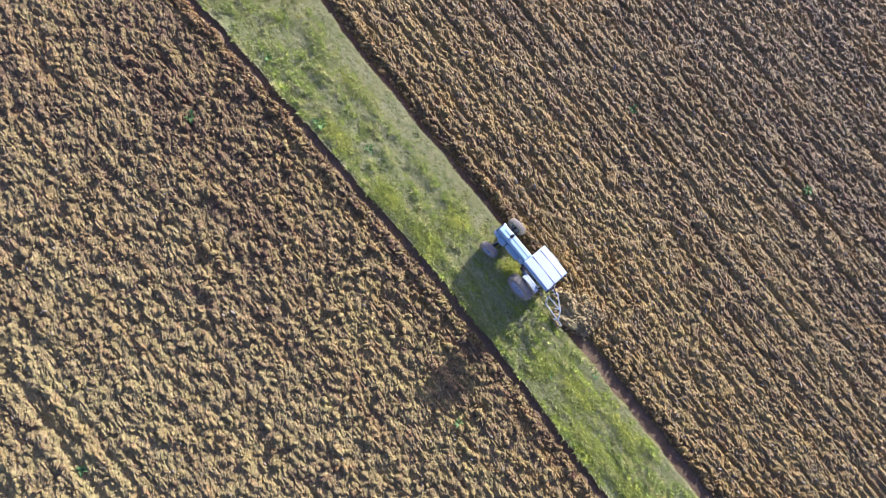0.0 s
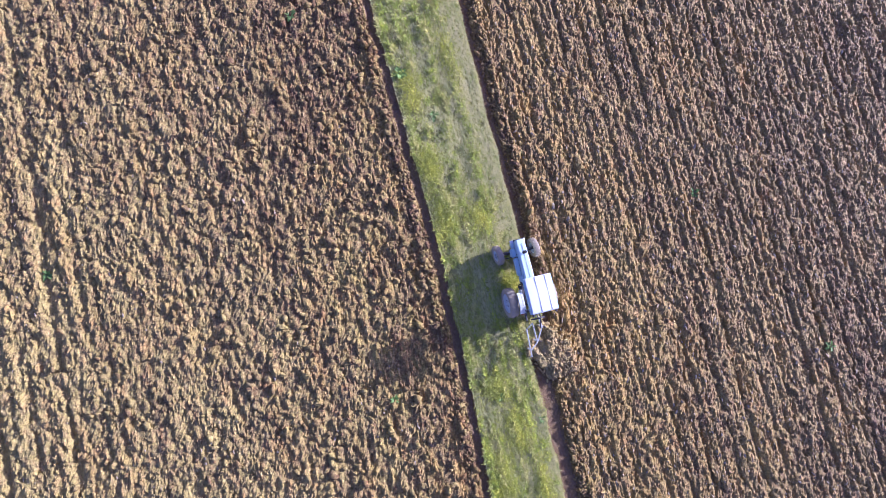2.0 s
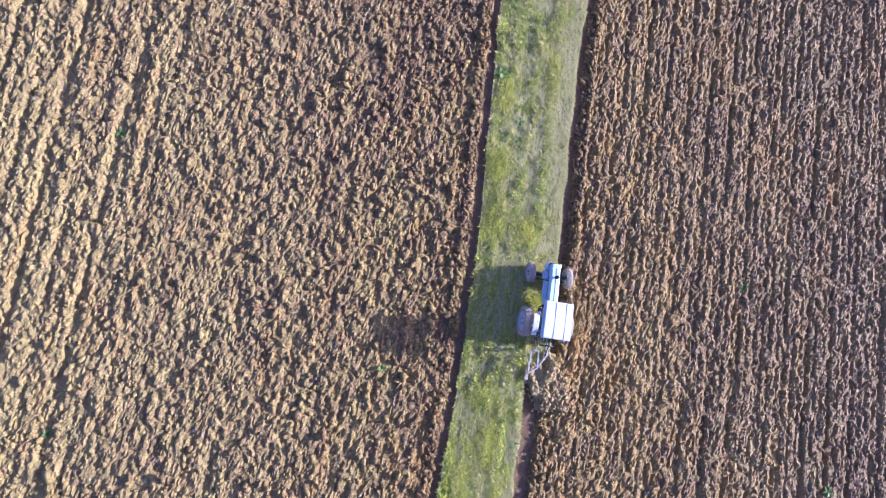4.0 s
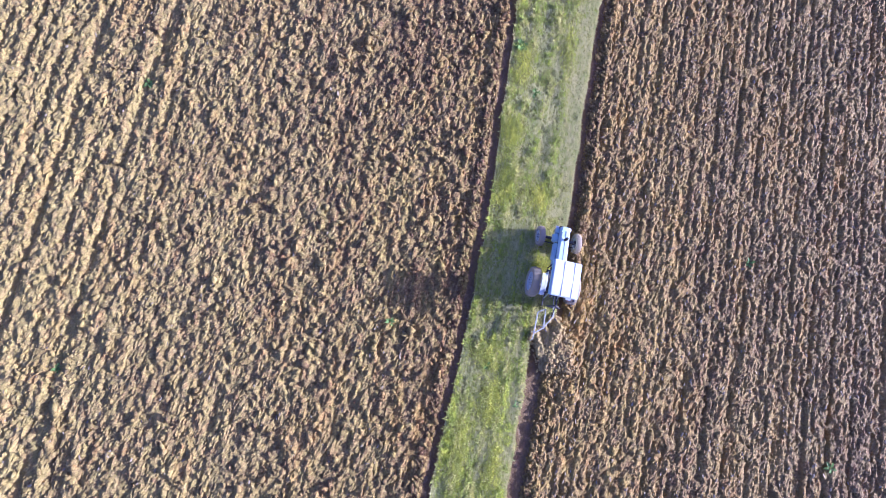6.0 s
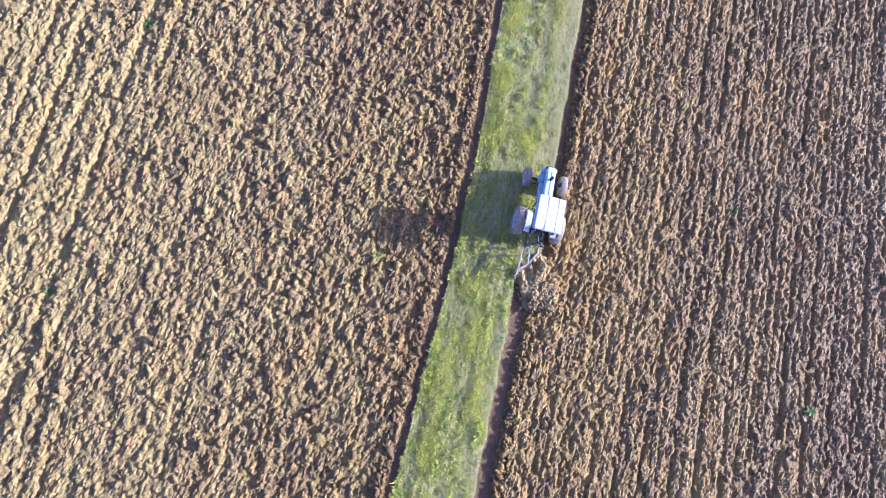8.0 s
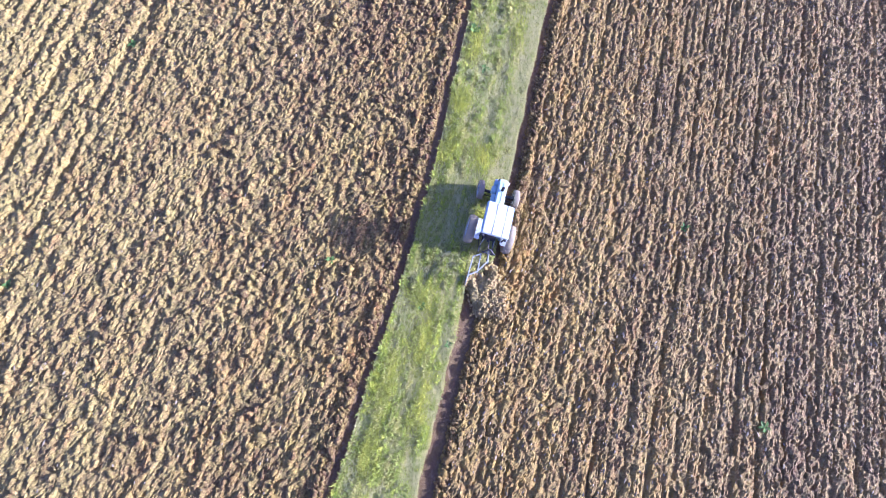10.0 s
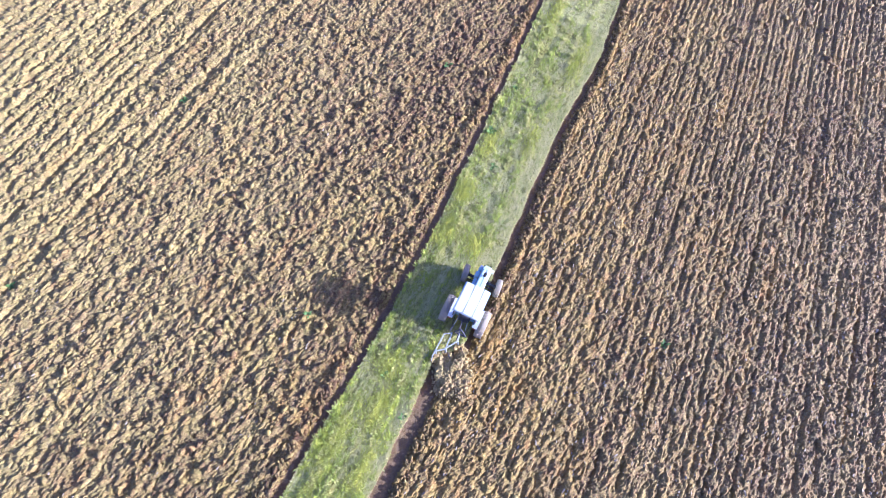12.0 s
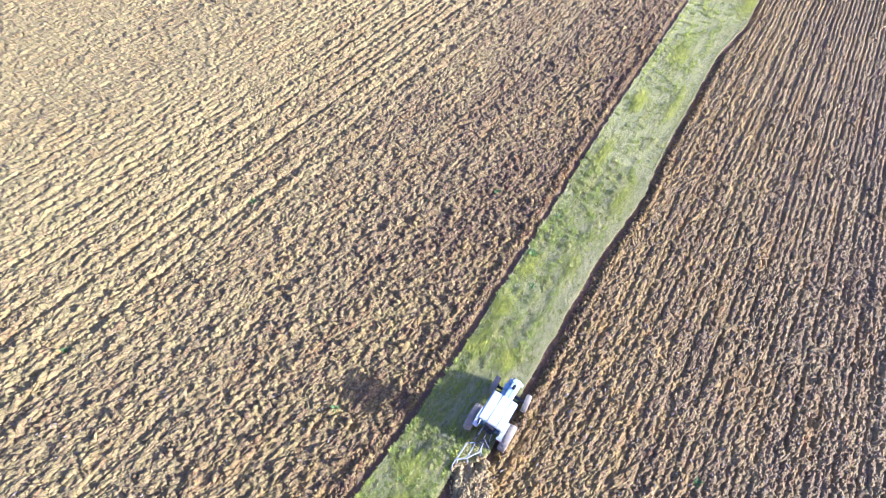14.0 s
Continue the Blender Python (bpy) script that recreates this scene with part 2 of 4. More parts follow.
def groove(u, y):
    """How far a place lies in one of the hollows that run along the rows, 0 to 1."""
    g = np.zeros(np.broadcast(u, y).shape)
    for k, (at, depth, width) in enumerate(TRACKS):
        wander = 0.22 * (lattice_noise(y * 0 + 9.0 * k, y, 7.0, 16) - 0.5)
        slant = 0.03 * (y - 4) if at < -16 else 0.0
        g = np.maximum(g, depth * np.exp(-((u - at - slant - wander) / width) ** 2) * (0.45 + 0.8 * lattice_noise(u * 0 + 5.0 * k, y, 1.6, 17)))
    side = np.where(u > EDGE_R, 0.75, 0.40)
    period = np.where(u > EDGE_R, 1.16, 1.32)
    gap = np.abs((u - 1.0 + 0.25 * lattice_noise(y * 0, y, 7.0, 18)) % period - period / 2)
    return np.clip(np.maximum(g, side * 0.7 * np.exp(-(gap / 0.14) ** 2) * (0.35 + 0.9 * lattice_noise(u, y * 0.4, 1.9, 19))), 0, 1)


def base_height(u, y):
    """The ground without clods; the rows run straight on past the bends of the strip's edges."""
    x, w = u, shift(u, y)
    old = step(-x, 18.2, 19.8) * step(x, -42, -34)
    wave = x - 0.03 * (y - 4)
    rows_l = 0.014 * (1 - old) * np.cos(2 * np.pi * (w + 0.25 * lattice_noise(w, y, 3.0, 11)) / 0.42) + 0.056 * old * np.cos(2 * np.pi * (wave + 0.15 * lattice_noise(x * 0, y, 6.0, 11)) / 0.74)
    rows_r = 0.038 * np.cos(2 * np.pi * (w + 0.12 * lattice_noise(w, y, 3.0, 12)) / 0.38)
    swell = 0.06 * (lattice_noise(x, y, 2.6, 13) - 0.5) + 0.06 * (lattice_noise(x, y * 0.7, 0.8, 14) - 0.5)
    dip = groove(x, y)
    left = 0.02 + rows_l + swell - 0.16 * dip
    right = -0.045 + rows_r + swell - 0.16 * dip
    turf = 0.03 * (lattice_noise(x, y, 0.5, 20) - 0.5) + 0.012 * np.cos(2 * np.pi * x / 0.75)
    bottom = np.where(x < EDGE_L, 0.6 * FURROW, FURROW) + 0.04 * (lattice_noise(x, y, 0.3, 21) - 0.5)
    ragged = 0.34 * (lattice_noise(x * 0, y, 0.45, 22) - 0.5) + 0.16 * (lattice_noise(x * 0, y, 0.16, 23) - 0.5)
    z = np.where(x < EDGE_L, bottom + (left - bottom) * step(-x, -EDGE_L + 0.40 + ragged, -EDGE_L + 0.72 + ragged), turf)
    swept = 0.26 * step(-y, 2.6, 4.2)
    return np.where(x > EDGE_R, bottom + (right - bottom) * step(x, EDGE_R + 0.42 + swept + 0.6 * ragged, EDGE_R + 0.80 + 1.35 * swept + ragged), z)


def spread(start, stop, first, growth, most):
    out, at, d = [], start, first
    while at < stop:
        at += d
        d = min(d * growth, most)
        out.append(at)
    return out


def axis_x():
    fine = list(np.arange(-30.0, EDGE_L - 0.05, 0.07)) + [EDGE_L - 0.03] + list(np.linspace(EDGE_L, EDGE_R, 46)) + [EDGE_R + 0.03] + list(np.arange(EDGE_R + 0.09, 25.5, 0.060))
    lo = [-a for a in spread(30.0, 72.0, 0.08, 1.012, 0.19)][::-1]
    hi = spread(25.5, 34.0, 0.08, 1.03, 0.4)
    return np.array([-2500.0, -900, -400, -200, -120, -90] + lo + fine + hi + [45.0, 70, 120, 200, 400, 900, 2500])


def axis_y():
    fine = list(np.arange(-19.5, 24.0, 0.088))
    hi = spread(24.0, 80.0, 0.09, 1.008, 0.21)
    return np.array([-2500.0, -900, -400, -200, -100, -60, -40, -30, -25, -22, -20] + fine + hi + [95.0, 120, 200, 400, 900, 2500])


def stamp_clods(height, xs, ys, ux, uy, long, wide, tall, turn, tilt, sharp):
    """Press clods into the sheet: each lifts the ground to its own rounded, tilted block."""
    reach = long * 1.05
    i0, i1 = np.searchsorted(xs, ux - reach), np.searchsorted(xs, ux + reach)
    j0, j1 = np.searchsorted(ys, uy - reach), np.searchsorted(ys, uy + reach)
    ci, si = np.cos(turn), np.sin(turn)
    for k in range(len(ux)):
        dx = xs[i0[k]:i1[k]][None, :] - ux[k]
        dy = ys[j0[k]:j1[k]][:, None] - uy[k]
        a = (dx * ci[k] + dy * si[k]) / wide[k]
        b = (dy * ci[k] - dx * si[k]) / long[k]
        r = np.abs(a) ** sharp[k] + np.abs(b) ** sharp[k]
        block = height[j0[k]:j1[k], i0[k]:i1[k]]
        top = block.mean() * 0.6 + tall[k] * (np.clip(1 - r, 0, 1) ** 0.6 + tilt[k] * a) if block.size else 0
        if block.size:
            np.maximum(block, np.where(r < 1, top, -9), out=block)


def ploughed_points(count, x0, x1, y0, y1, seed):
    """Places in the ploughed land, denser along the rows' crests."""
    r = np.random.default_rng(seed)
    ux, uy = r.uniform(x0, x1, count), r.uniform(y0, y1, count)
    old = (ux < -19) & (ux > -38)
    row = np.where(ux > 0, 0.38, np.where(old, 0.74, 0.42))
    ux = np.where(r.random(count) < np.where(ux > 0, 0.74, np.where(old, 0.60, 0.36)), np.round(ux / row) * row + r.normal(0, 1, count) * np.where(old, 0.12, 0.06), ux)
    keep = ((ux < EDGE_L - 0.52) | (ux > EDGE_R + 0.58 + 0.26 * step(-uy, 2.6, 4.2))) & (r.random(count) > 1.6 * groove(ux, uy))
    return ux[keep], uy[keep]


def ground_sheet():
    xs, ys = axis_x(), axis_y()
    U, Y = np.meshgrid(xs, ys)
    H = base_height(U, Y)
    for seed, count, box in ((31, 60000, (-30, 27, -19, 24)), (32, 24000, (-46, 24, 24, 52)), (33, 15000, (-72, 24, 52, 80)), (34, 20000, (-62, -30, -12, 26))):
        ux, uy = ploughed_points(count, *box, seed)
        r = np.random.default_rng(seed + 100)
        n = len(ux)
        size = np.exp(r.normal(0, 0.45, n)) * np.where(ux < 0, 0.124, 0.092)
        size = np.clip(size, 0.075, 0.27)
        stamp_clods(H, xs, ys, ux, uy, size * r.uniform(1.0, 1.8, n), size * r.uniform(0.70, 1.10, n), size * r.uniform(0.25, 0.75, n) * np.where(ux < 0, 0.68, 0.50),
                    r.normal(0, 1, n) * np.where(ux < 0, 0.45, 0.25), r.uniform(-0.7, 0.7, n), r.uniform(1.4, 2.6, n))
    H += np.where((U < EDGE_L - 0.35) | (U > EDGE_R + 0.45), 0.042 * (RNG.random(H.shape) - 0.5), 0.008 * (RNG.random(H.shape) - 0.5))
    X = shift(U, Y)
    coarse = 0.040 * crumble(X, Y, 0.38, 15) + 0.078 * crumble(X, Y, 0.21, 24, -0.12) + 0.078 * crumble(X, Y, 0.145, 26) + 0.06 * step(Y, 18, 40) * crumble(X, Y, 0.55, 27) - 0.06
    fine = 0.025 * crumble(X, Y, 0.33, 15, 0.05, 0.6) + 0.068 * crumble(X, Y, 0.155, 24, -0.06, 0.75) + 0.055 * crumble(X, Y, 0.11, 26, 0.1, 0.8) - 0.045
    swept = 0.26 * step(-Y, 2.6, 4.2)
    H += coarse * step(-U, 0.40 - EDGE_L, 0.8 - EDGE_L) + fine * step(U, EDGE_R + 0.45 + swept, EDGE_R + 0.9 + swept)
    far = (np.abs(U) > 75) | (np.abs(Y - 20) > 70)
    H = np.where(far, 0.0, H)
    ny, nx = H.shape
    me = bpy.data.meshes.new("ground")
    me.vertices.add(nx * ny)
    me.vertices.foreach_set("co", np.stack([X, Y, H], -1).astype(np.float32).ravel())
    i = np.arange(nx - 1)[None, :] + nx * np.arange(ny - 1)[:, None]
    quads = np.stack([i, i + 1, i + nx + 1, i + nx], -1).reshape(-1, 4)
    me.loops.add(quads.size)
    me.loops.foreach_set("vertex_index", quads.ravel().astype(np.int32))
    me.polygons.add(len(quads))
    me.polygons.foreach_set("loop_start", np.arange(0, quads.size, 4, dtype=np.int32))
    mid = 0.5 * (xs[1:] + xs[:-1])
    mid_y = 0.5 * (ys[1:] + ys[:-1])[:, None]
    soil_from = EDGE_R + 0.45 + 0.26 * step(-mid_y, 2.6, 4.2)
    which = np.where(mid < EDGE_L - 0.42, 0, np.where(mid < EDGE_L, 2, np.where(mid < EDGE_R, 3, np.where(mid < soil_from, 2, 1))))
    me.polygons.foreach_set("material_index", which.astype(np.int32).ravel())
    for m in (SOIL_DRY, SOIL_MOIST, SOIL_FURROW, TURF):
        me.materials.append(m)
    me.update(calc_edges=True)
    me.shade_flat()
    ob = new("ground", me)
    tagged(ob, "ploughed brown field with a grassy unploughed strip between dark furrows", "field", kind="structure")
    return ob, xs, ys, H


GROUND, GRID_X, GRID_Y, GRID_H = ground_sheet()


def ground_at(u, y):
    i = np.clip(np.searchsorted(GRID_X, u), 0, len(GRID_X) - 1)
    j = np.clip(np.searchsorted(GRID_Y, y), 0, len(GRID_Y) - 1)
    return GRID_H[j, i]


def mesh_from(name, verts, faces, material, smooth=False):
    """One mesh from arrays of corners and of triangles or quads."""
    me = bpy.data.meshes.new(name)
    me.vertices.add(len(verts))
    me.vertices.foreach_set("co", np.asarray(verts, np.float32).ravel())
    faces = np.asarray(faces, np.int32)
    me.loops.add(faces.size)
    me.loops.foreach_set("vertex_index", faces.ravel())
    me.polygons.add(len(faces))
    me.polygons.foreach_set("loop_start", np.arange(0, faces.size, faces.shape[1], dtype=np.int32))
    me.materials.append(material)
    me.update(calc_edges=True)
    (me.shade_smooth if smooth else me.shade_flat)()
    return me


def lump_shape(level):
    """A crumb of five faces (-1) or a dome of fifteen (0), both open below; a lump of twenty (1) or of eighty (2)."""
    if level < 1:
        turn = 2 * np.pi * np.arange(5) / 5
        ring = lambda radius, z: [(radius * math.cos(a), radius * math.sin(a), z) for a in turn]
        nxt = lambda i: (i + 1) % 5
        if level < 0:
            return np.array([(0, 0, 0.85)] + ring(1.05, -0.55)), np.array([(0, 1 + i, 1 + nxt(i)) for i in range(5)])
        f = [(0, 1 + i, 1 + nxt(i)) for i in range(5)]
        for i in range(5):
            f += [(1 + i, 6 + i, 6 + nxt(i)), (1 + i, 6 + nxt(i), 1 + nxt(i))]
        return np.array([(0, 0, 0.95)] + ring(0.78, 0.50) + ring(1.0, -0.6)), np.array(f)
    bm = bmesh.new()
    bmesh.ops.create_icosphere(bm, subdivisions=level, radius=1.0)
    v = np.array([p.co[:] for p in bm.verts])
    f = np.array([[p.index for p in q.verts] for q in bm.faces])
    bm.free()
    return v, f


def lumps(name, material, ux, uy, size, level, flat, seed, stretch=1.5, sink=0.3):
    """Loose lumps lying on the ground, joined into one mesh."""
    r = np.random.default_rng(seed)
    v, f = lump_shape(level)
    n = len(ux)
    p = v[None] * (1 + r.uniform(-0.34, 0.34, (n, len(v), 1))) + r.uniform(-0.22, 0.22, (n, len(v), 3))
    p = p * np.stack([r.uniform(0.6, 1.0, n), r.uniform(1.0, stretch, n), r.uniform(0.5, 1.0, n) * flat], -1)[:, None] * size[:, None, None]
    lean, nod, turn = r.uniform(-0.8, 0.8, n)[:, None], r.uniform(-0.4, 0.4, n)[:, None], r.normal(0, 0.8 if stretch < 2.3 else 0.4, n)[:, None]
    x, y, z = p[..., 0], p[..., 1], p[..., 2]
    x, z = x * np.cos(lean) - z * np.sin(lean), x * np.sin(lean) + z * np.cos(lean)
    y, z = y * np.cos(nod) - z * np.sin(nod), y * np.sin(nod) + z * np.cos(nod)
    x, y = x * np.cos(turn) - y * np.sin(turn), x * np.sin(turn) + y * np.cos(turn)
    wx = shift(ux, uy)
    out = np.stack([x + wx[:, None], y + uy[:, None], z + (ground_at(ux, uy) + size * (flat - sink))[:, None]], -1)
    faces = (f[None] + (np.arange(n) * len(v))[:, None, None]).reshape(-1, 3)
    return new(name, mesh_from(name, out.reshape(-1, 3), faces, material, smooth=True))


def clod_field(material, x0, x1, y0, y1, count, mean, seed, level, label, stretch=2.1):
    ux, uy = ploughed_points(count, x0, x1, y0, y1, seed)
    r = np.random.default_rng(seed + 50)
    size = np.clip(np.exp(r.normal(0, 0.42, len(ux))) * mean, 0.025, 0.19)
    tagged(lumps("soil_clods", material, ux, uy, size, level, 0.80, seed + 60, stretch, 0.50), label, "clods", kind="stuff")


clod_field(SOIL_DRY, -30, EDGE_L, -18, 24, 5000, 0.055, 41, 0, "small dry tan soil clods lying on ploughed rows", 1.7)
clod_field(SOIL_DRY, -24, EDGE_L, -14, 18, 1100, 0.10, 45, 1, "larger dry tan soil clods among smaller ones", 1.5)
clod_field(SOIL_MOIST, EDGE_R, 25, -18, 24, 5500, 0.045, 49, 0, "grey-brown soil clods on fresh ploughed rows", 1.9)
clod_field(SOIL_DRY, -50, EDGE_L, 24, 60, 4000, 0.085, 43, 0, "dry tan soil clods farther along the field", 1.7)
clod_field(SOIL_MOIST, EDGE_R, 26, 24, 70, 4000, 0.075, 44, 0, "grey-brown soil clods farther along the field", 1.9)


def bank_clods(u0, u1, y0, y1, count, mean, material, seed, label):
    """Clods that have rolled onto the shoulder of a furrow."""
    r = np.random.default_rng(seed)
    ux, uy = r.uniform(u0, u1, count), r.uniform(y0, y1, count)
    size = np.clip(np.exp(r.normal(0, 0.4, count)) * mean, 0.03, 0.2)
    tagged(lumps("soil_clods", material, ux, uy, size, 0, 0.75, seed + 1, 1.8, 0.40), label, "clods", kind="stuff")


bank_clods(EDGE_L - 0.95, EDGE_L - 0.46, -19, 45, 5500, 0.062, SOIL_DRY, 61, "tan clods along the shoulder of the furrow")
bank_clods(EDGE_R + 0.36, EDGE_R + 0.95, -1, 45, 4200, 0.058, SOIL_MOIST, 63, "brown clods along the shoulder of the fresh furrow")
bank_clods(EDGE_R + 0.66, EDGE_R + 1.25, -19, -3, 1500, 0.058, SOIL_MOIST, 65, "brown clods beside the furrow behind the plough")


def grass(name, count, y0, y1, length, width, seed, label):
    """Tufts of bent blades on the strip, joined."""
    r = np.random.default_rng(seed)
    tufts = count // 12
    tu, ty = r.uniform(EDGE_L, EDGE_R, tufts), r.uniform(y0, y1, tufts)
    lush = 0.60 * lattice_noise(tu * 1.3, ty * 0.5, 1.0, 71) + 0.95 * lattice_noise(tu * 3.2, ty * 2.0, 1.0, 72) - 0.28 + 0.20 * np.cos(2 * np.pi * (tu + 0.12 * np.sin(ty * 0.4)) / 0.95) + 0.10 * step(-ty, -6, 6)
    keep = r.random(tufts) < 0.30 + 1.15 * lush
    tu, ty, lush = tu[keep], ty[keep], lush[keep]
    wide = np.repeat(r.uniform(0.025, 0.075, len(tu)), 12)
    u = np.repeat(tu, 12) + wide * r.normal(0, 1, len(tu) * 12)
    y = np.repeat(ty, 12) + wide * r.normal(0, 1, len(tu) * 12)
    k = np.clip(np.repeat(lush * r.uniform(0.5, 1.5, len(tu)), 12), 0.15, 1.6)
    u = np.clip(u, EDGE_L - 0.06, EDGE_R + 0.06)
    n = len(u)
    a = r.uniform(0, 2 * np.pi, n)
    l = length * r.uniform(0.5, 1.3, n) * (0.14 + 1.25 * k)
    l = np.where((u > EDGE_R - 0.62) & (y > 2.5), 0.5 * l, l)
    lean = r.uniform(0.35, 1.25, n)
    w = width * r.uniform(0.6, 1.3, n)
    dx, dy = np.cos(a), np.sin(a)
    foot = np.stack([shift(np.clip(u, EDGE_L, EDGE_R), y) + (u - np.clip(u, EDGE_L, EDGE_R)), y, np.full(n, -0.01)], -1)
    side = np.stack([-dy * w, dx * w, np.zeros(n)], -1)
    m = foot + np.stack([dx * l * 0.5 * np.sin(lean * 0.6), dy * l * 0.5 * np.sin(lean * 0.6), l * 0.5 * np.cos(lean * 0.6)], -1)
    t = m + np.stack([dx * l * 0.5 * np.sin(lean), dy * l * 0.5 * np.sin(lean), l * 0.5 * np.cos(lean)], -1)
    verts = np.stack([foot - side * 0.6, foot + side * 0.6, m + side, m - side, t], 1).reshape(-1, 3)
    b = np.arange(n)[:, None] * 5
    faces = np.concatenate([b + [0, 1, 2], b + [0, 2, 3], b + [3, 2, 4]])
    tagged(new(name, mesh_from(name, verts, faces, GRASS)), label, "grass", kind="stuff")


grass("grass", 165000, -20, 24, 0.17, 0.017, 51, "patchy yellow-green and straw grass on the strip")
grass("grass", 58000, 24, 80, 0.16, 0.022, 52, "patchy yellow-green grass farther along the strip")


def fringe(count, y0, y1, length, seed):
    """Dry blades that hang over the cut edges of the strip."""
    r = np.random.default_rng(seed)
    y = r.uniform(y0, y1, count)
    right = r.random(count) < 0.74
    y = y[~(right & (np.abs(y + 2.0) < 1.2))]
    right = np.resize(right, len(y))
    right &= np.abs(y + 2.0) > 1.2
    n = len(y)
    x = np.where(right, right_edge(y) - np.abs(r.normal(0, 0.05, n)), left_edge(y) + np.abs(r.normal(0, 0.05, n)))
    a = np.where(right, 0.0, np.pi) + r.normal(0, 0.9, n)
    l, w, lean = length * r.uniform(0.5, 1.3, n), r.uniform(0.009, 0.020, n), r.uniform(0.5, 1.5, n)
    dx, dy = np.cos(a), np.sin(a)
    foot = np.stack([x, y, np.full(n, 0.0)], -1)
    side = np.stack([-dy * w, dx * w, np.zeros(n)], -1)
    m = foot + np.stack([dx * l * 0.3 * lean, dy * l * 0.3 * lean, l * 0.45 * np.cos(lean * 0.5)], -1)
    t = m + np.stack([dx * l * 0.5 * np.sin(lean), dy * l * 0.5 * np.sin(lean), l * 0.5 * np.cos(lean)], -1)
    verts = np.stack([foot - side * 0.6, foot + side * 0.6, m + side, m - side, t], 1).reshape(-1, 3)
    b = np.arange(n)[:, None] * 5
    faces = np.concatenate([b + [0, 1, 2], b + [0, 2, 3], b + [3, 2, 4]])
    tagged(new("dry_fringe", mesh_from("dry_fringe", verts, faces, STRAW)), "pale dry grass hanging over the strip's cut edges", "grass", kind="stuff")


def tyre_print(y0, y1):
    """Chevrons that a lugged tyre has pressed into the dry turf along the furrow."""
    r = random.Random(57)
    ys = np.arange(y0, y1, 0.21)
    out, faces = [], []
    block = np.array([(x, y, z) for z in (-0.02, 0.0) for x, y in ((-0.5, -0.5), (0.5, -0.5), (0.5, 0.5), (-0.5, 0.5))])
    for k, y in enumerate(ys):
        for side in (-1, 1):
            a = side * radians(34)
            if r.random() < 0.22:
                continue
            p = block * (r.uniform(0.11, 0.20), r.uniform(0.035, 0.055), 1.0)
            a += r.uniform(-0.12, 0.12)
            px, py = p[:, 0] * math.cos(a) - p[:, 1] * math.sin(a), p[:, 0] * math.sin(a) + p[:, 1] * math.cos(a)
            at = float(right_edge(np.array([y]))[0]) - 0.27 + side * 0.095 + 0.05 * math.sin(1.1 * y) + r.uniform(-0.02, 0.02)
            out.append(np.stack([px + at, py + y + (0.105 if side > 0 else 0), p[:, 2] + r.uniform(0.018, 0.034)], -1))
            b = 8 * len(faces)
            faces.append([[b + i for i in q] for q in ((4, 5, 6, 7), (0, 1, 5, 4), (1, 2, 6, 5), (2, 3, 7, 6), (3, 0, 4, 7))])
    ob = new("tyre_print", mesh_from("tyre_print", np.concatenate(out), np.concatenate(faces), STRAW))
    tagged(ob, "pale chevron tyre marks pressed into the dry turf edge", "tyre print", kind="stuff")


def litter(count, y0, y1, length, seed):
    """Dry cut stalks lying flat among the grass, more of them towards the right edge."""
    r = np.random.default_rng(seed)
    y = r.uniform(y0, y1, count)
    across = r.beta(1.5, 1.0, count)
    keep = lattice_noise(across * 4.2, y, 0.55, 58) + 0.3 * across > 0.42
    y, across = y[keep], across[keep]
    n = len(y)
    x = left_edge(y) + across * (right_edge(y) - left_edge(y))
    a, l, w, z = r.normal(1.57, 0.75, n), length * r.uniform(0.5, 1.5, n), r.uniform(0.006, 0.014, n), r.uniform(0.02, 0.09, n)
    dx, dy, rise = np.cos(a) * l, np.sin(a) * l, r.uniform(-0.03, 0.05, n)
    near, far = np.stack([x - dx, y - dy, z], -1), np.stack([x + dx, y + dy, z + rise], -1)
    side = np.stack([-np.sin(a) * w, np.cos(a) * w, np.zeros(n)], -1)
    verts = np.stack([near - side, near + side, far + side, far - side], 1).reshape(-1, 3)
    faces = np.arange(4 * n).reshape(-1, 4)
    tagged(new("dry_stalks", mesh_from("dry_stalks", verts, faces, STRAW)), "pale dry stalks lying among the strip's grass", "straw", kind="stuff")


STRAW = blade_material("straw_blades", [(0.0, (0.74, 0.69, 0.30)), (0.6, (0.63, 0.61, 0.22)), (1.0, (0.48, 0.52, 0.15))])
fringe(7000, -20, 26, 0.11, 55)
fringe(6000, 26, 80, 0.20, 56)
tyre_print(3.0, 24.0)
litter(38000, -19, 24, 0.10, 59)
litter(9000, 24, 70, 0.18, 60)

# ---- building parts ----


def part(name, bm, material, parent, label=""):
    """Link a bmesh as one mesh object under a thing or a part."""
    me = bpy.data.meshes.new(name)
    bmesh.ops.recalc_face_normals(bm, faces=bm.faces)
    bm.to_mesh(me)
    bm.free()
    me.materials.append(material)
    ob = new(name, me)
    ob.parent = parent
    if label:
        tagged(ob, label)
    return ob


def smooth(ob, angle=40):
    ob.data.shade_smooth()
    ob.data.set_sharp_from_angle(angle=radians(angle))
    return ob


